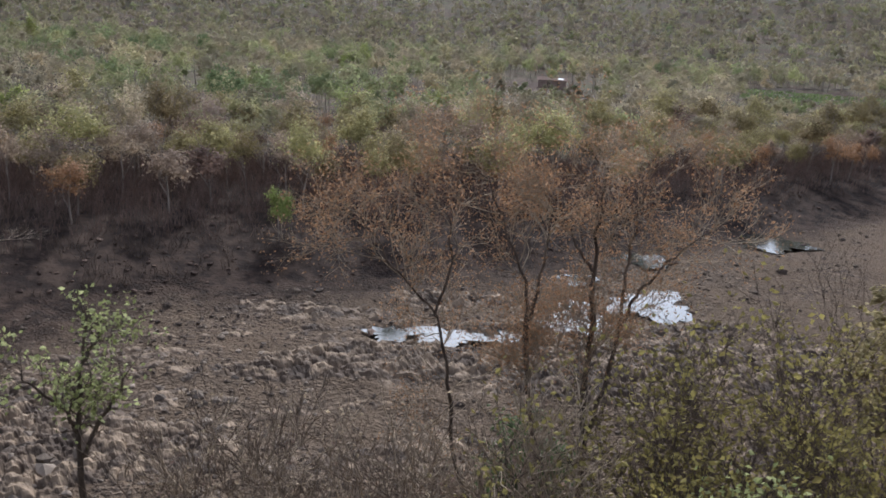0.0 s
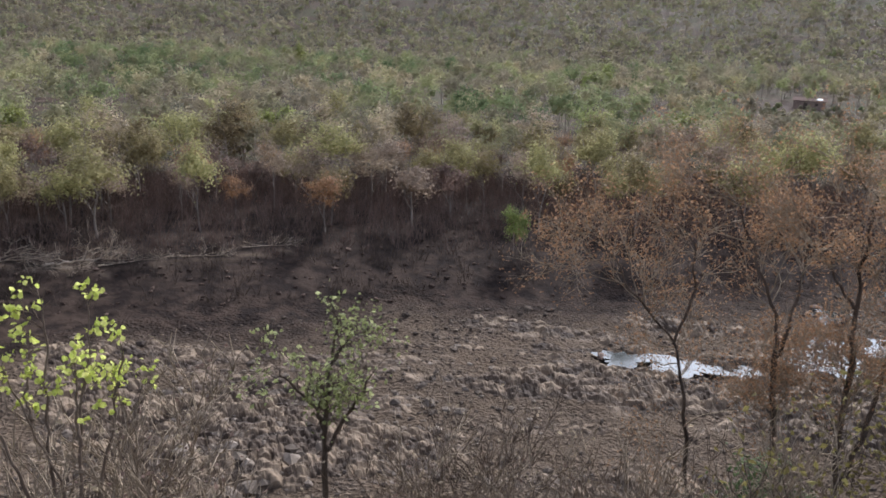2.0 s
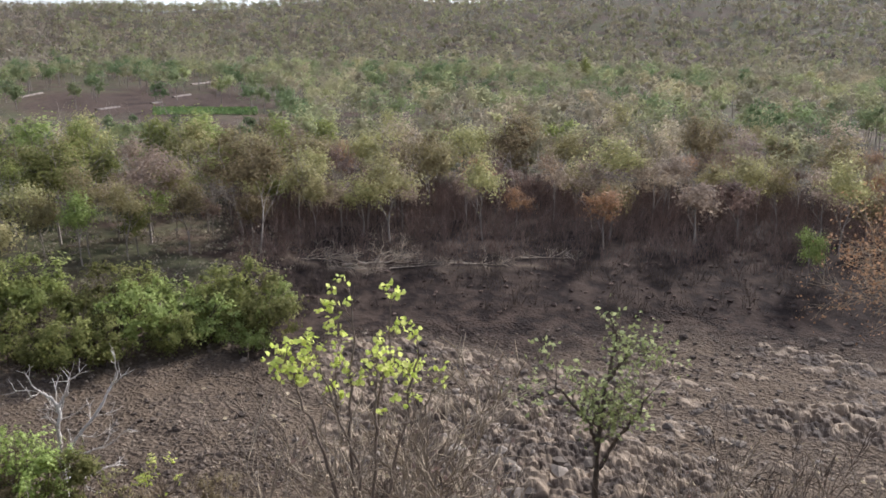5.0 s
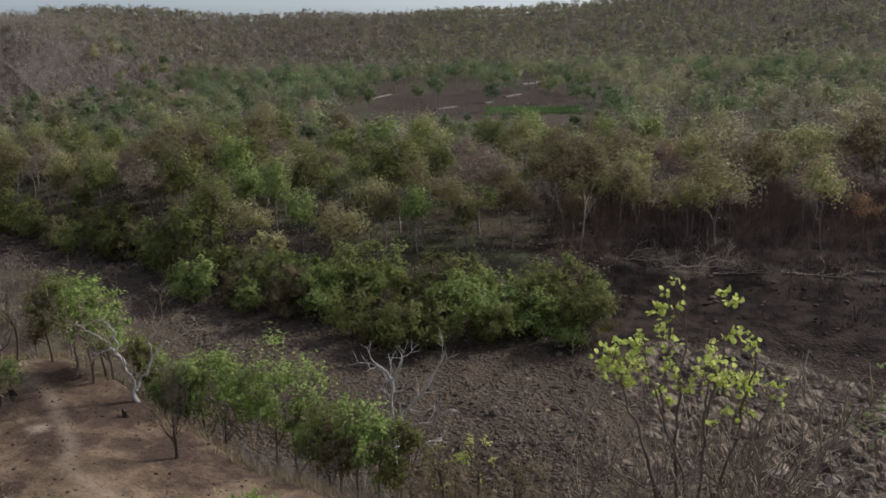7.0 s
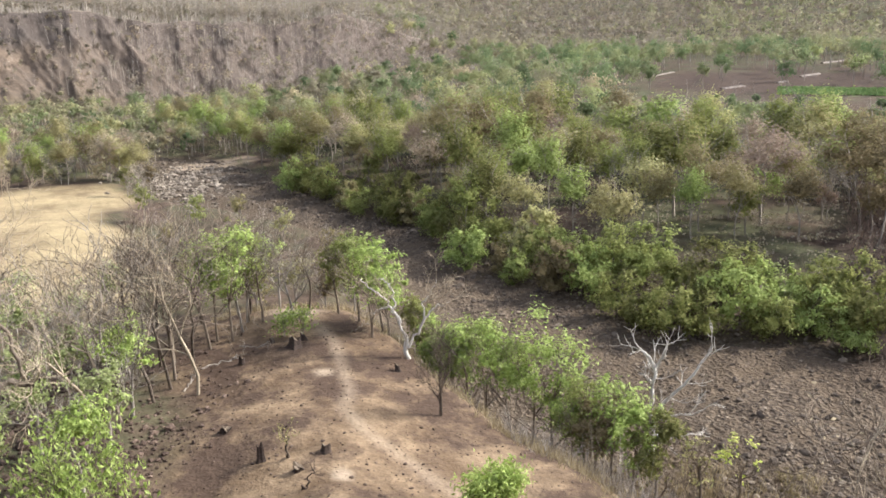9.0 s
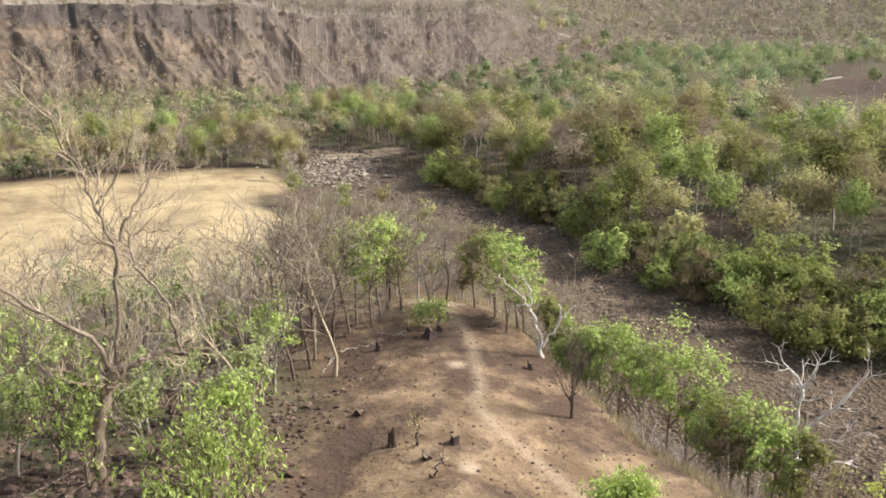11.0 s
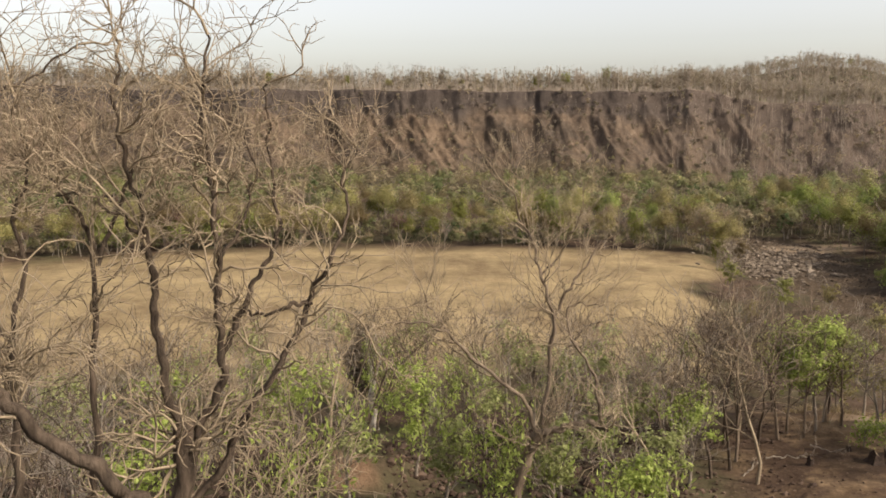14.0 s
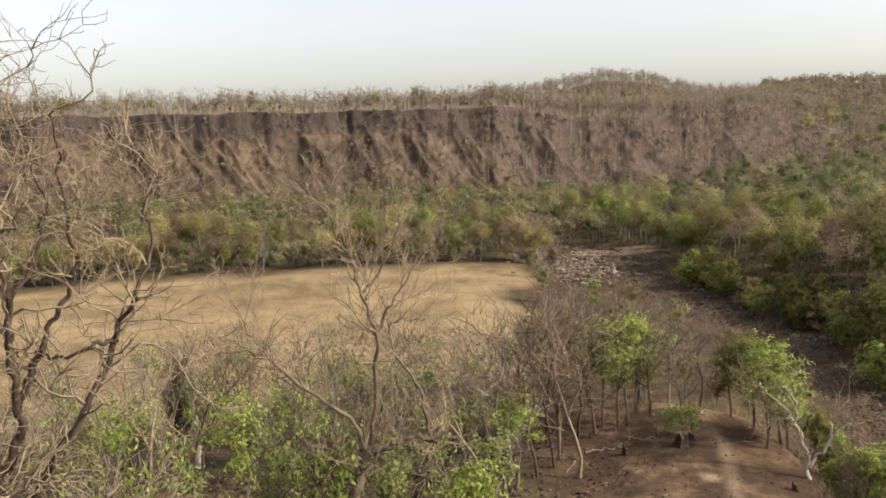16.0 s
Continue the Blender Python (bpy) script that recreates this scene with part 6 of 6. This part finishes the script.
MUD = plain("mud_wall", (0.20, 0.14, 0.11), (0.32, 0.23, 0.18), 1.5)
SHEET = plain("roof_sheet", (0.42, 0.42, 0.42), (0.6, 0.6, 0.6), 2.0, 0.5)
TILE = plain("roof_tile", (0.10, 0.065, 0.05), (0.17, 0.11, 0.085), 2.0)
WOODEN = plain("door_wood", (0.06, 0.045, 0.035), (0.12, 0.09, 0.07), 5)


def hut():
    root = tagged(new("farm_hut"), "low mud farm hut with a pale sheet roof", "hut")
    for x, y, w, dp in ((0, -2.4, 8.0, 0.25), (0, 2.4, 8.0, 0.25), (-3.9, 0, 0.25, 4.6), (3.9, 0, 0.25, 4.6)):
        box("wall", MUD, (w, dp, 2.4), root, (x, y, 1.1))
    for side in (-1, 1):
        box("roof", TILE, (8.8, 3.1, 0.08), root, (0, side * 1.4, 2.75), (side * -16, 0, 0), "dull brown tiled roof slope", 0.01)
    box("roof_sheet", SHEET, (1.7, 1.2, 0.04), root, (2.4, -1.5, 2.84), (16, 0, 0), "loose white metal sheet", 0.005)
    box("door", WOODEN, (0.9, 0.08, 1.9), root, (-1.0, -2.55, 0.95))
    box("window", WOODEN, (0.8, 0.08, 0.7), root, (1.8, -2.55, 1.4))
    root.matrix_basis = pose(*spot(-25.4, 254, 0.1), 0, 0, -25)


hut()

CROP = leaf_material("crop", [(0.09, 0.135, 0.045), (0.13, 0.18, 0.06), (0.18, 0.22, 0.08)], 0.3, False)


def crops():
    """Green crop standing in the openings of the plain."""
    r = np.random.default_rng(81)
    for (a, d0, wa, wd) in ((31.6, 202, 3.2, 9), (-42.2, 292, 5.0, 26)):
        n = 3000
        az, d = a + wa * r.uniform(-1, 1, n), d0 + wd * r.uniform(-1, 1, n)
        x, y = at(az, d)
        c = np.stack([x, y, ground_z(x, y) + 0.25], -1)
        V, F = leaf_quads(r, c, 0.7, 0.4)
        tagged(new("crop_field", mesh_of("crop_field", V, F, CROP)), "strip of green crop on the plain", "crop", kind="stuff")


crops()
BUND = plain("field_bund", (0.17, 0.135, 0.11), (0.27, 0.22, 0.18), 0.8)


def bund(a0, d0, a1, d1, h):
    """A low pale earth wall between fields."""
    (x0, y0), (x1, y1) = at(a0, d0), at(a1, d1)
    n = 14
    V = []
    for i in range(n + 1):
        f = i / n
        x, y = x0 + (x1 - x0) * f, y0 + (y1 - y0) * f
        z = float(ground_z(x, y))
        nx, ny = -(y1 - y0), x1 - x0
        k = 1 / math.hypot(nx, ny)
        wob = 0.25 * math.sin(i * 2.1 + d0)
        for s, up in ((-0.6, -0.1), (-0.25, h * (0.6 + 0.25 * math.sin(i * 1.7))), (0.2, h * 0.6), (0.6, -0.1)):
            V.append((x + nx * k * (s + wob), y + ny * k * (s + wob), z + up))
    F = [[i * 4 + j, i * 4 + j + 1, i * 4 + j + 5, i * 4 + j + 4] for i in range(n) for j in range(3)]
    me = bpy.data.meshes.new("bund")
    me.from_pydata(V, [], F)
    me.materials.append(BUND)
    tagged(new("field_bund", me), "low pale earth bund between fields", "bund", "bunds on the plain")


for line in ((42.4, 252.4, 41.1, 263.4, 0.5), (38.1, 208.9, 36.8, 214.9, 0.5), (34.9, 223.4, 34.3, 227.9, 0.5), (33.6, 243.9, 32.5, 253.4, 0.6), (32.4, 302, 31.3, 322, 0.7),
             (30.2, 328, 29.4, 337, 0.7), (49.1, 145.4, 47.7, 144.9, 0.5), (26.2, 292, 25.6, 297.4, 0.6), (-38.4, 330, -46.0, 372, 0.7)):
    bund(*line)


def burnt_scrub():
    """Charred stubble and thin dead stems on the burnt bank."""
    r = np.random.default_rng(91)
    n = 2400
    az = r.uniform(-44, 28, n)
    d = far_edge(az) + 1 + 20 * r.random(n) ** 0.8
    x, y = at(az, d)
    keep = fbm(x / 5, y / 5, 3, 92) > r.uniform(-0.3, 0.25, n)
    x, y = x[keep], y[keep]
    n, m = len(x), 5
    base = np.stack([x, y, ground_z(x, y) - 0.05], -1)[:, None] + r.normal(0, 0.2, (n, m, 3)) * np.array([1, 1, 0])
    dirs = r.normal(0, 0.4, (n, m, 3))
    dirs[..., 2] = 1
    tip = base + dirs * r.uniform(0.2, 1.1, (n, m, 1)) * r.uniform(0.5, 1.6, (n, 1, 1))
    P, Q = base.reshape(-1, 3), tip.reshape(-1, 3)
    V, F = tubes(np.concatenate([P, Q, np.full((len(P), 1), 0.02), np.full((len(P), 1), 0.008)], 1), 3)
    tagged(new("burnt_scrub", mesh_of("burnt_scrub", V, F, BARK)), "charred stubble and dead stems on the burnt bank", "scrub", kind="stuff")
    # dead twiggy growth at the wood's edge
    n = 3400
    az = r.uniform(-48, 30, n)
    d = far_edge(az) + 9 + 30 * r.random(n) ** 0.7
    x, y = at(az, d)
    m = 7
    base = np.stack([x, y, ground_z(x, y) - 0.05], -1)[:, None] + r.normal(0, 0.35, (n, m, 3)) * np.array([1, 1, 0])
    dirs = r.normal(0, 0.32, (n, m, 3))
    dirs[..., 2] = 1
    h = r.uniform(1.0, 3.0, (n, m, 1)) * np.interp(d - far_edge(az), [9, 25], [0.4, 1.0])[:, None, None]
    mid = base + dirs * h * 0.6
    tip = mid + (dirs + r.normal(0, 0.4, (n, m, 3))) * h * 0.4
    fork = mid + (dirs + r.normal(0, 0.5, (n, m, 3))) * h * 0.4
    segs = []
    for p, q, ra, rb in ((base, mid, 0.02, 0.014), (mid, tip, 0.014, 0.006), (mid, fork, 0.012, 0.006)):
        P, Q = p.reshape(-1, 3), q.reshape(-1, 3)
        segs.append(np.concatenate([P, Q, np.full((len(P), 1), ra), np.full((len(P), 1), rb)], 1))
    V, F = tubes(np.concatenate(segs), 3)
    tagged(new("dead_scrub", mesh_of("dead_scrub", V, F, RUSSET)), "leafless brown scrub at the edge of the wood", "scrub", kind="stuff")
    n = 900
    az = r.uniform(-44, 28, n)
    d = far_edge(az) + 18 * r.random(n)
    scatter_stones("burnt_stones", "scattered sooty stones on the burnt bank", BASALT, az, d, np.clip(np.exp(r.normal(-1.8, 0.45, n)), 0.08, 0.4), 20, 0.2)


burnt_scrub()
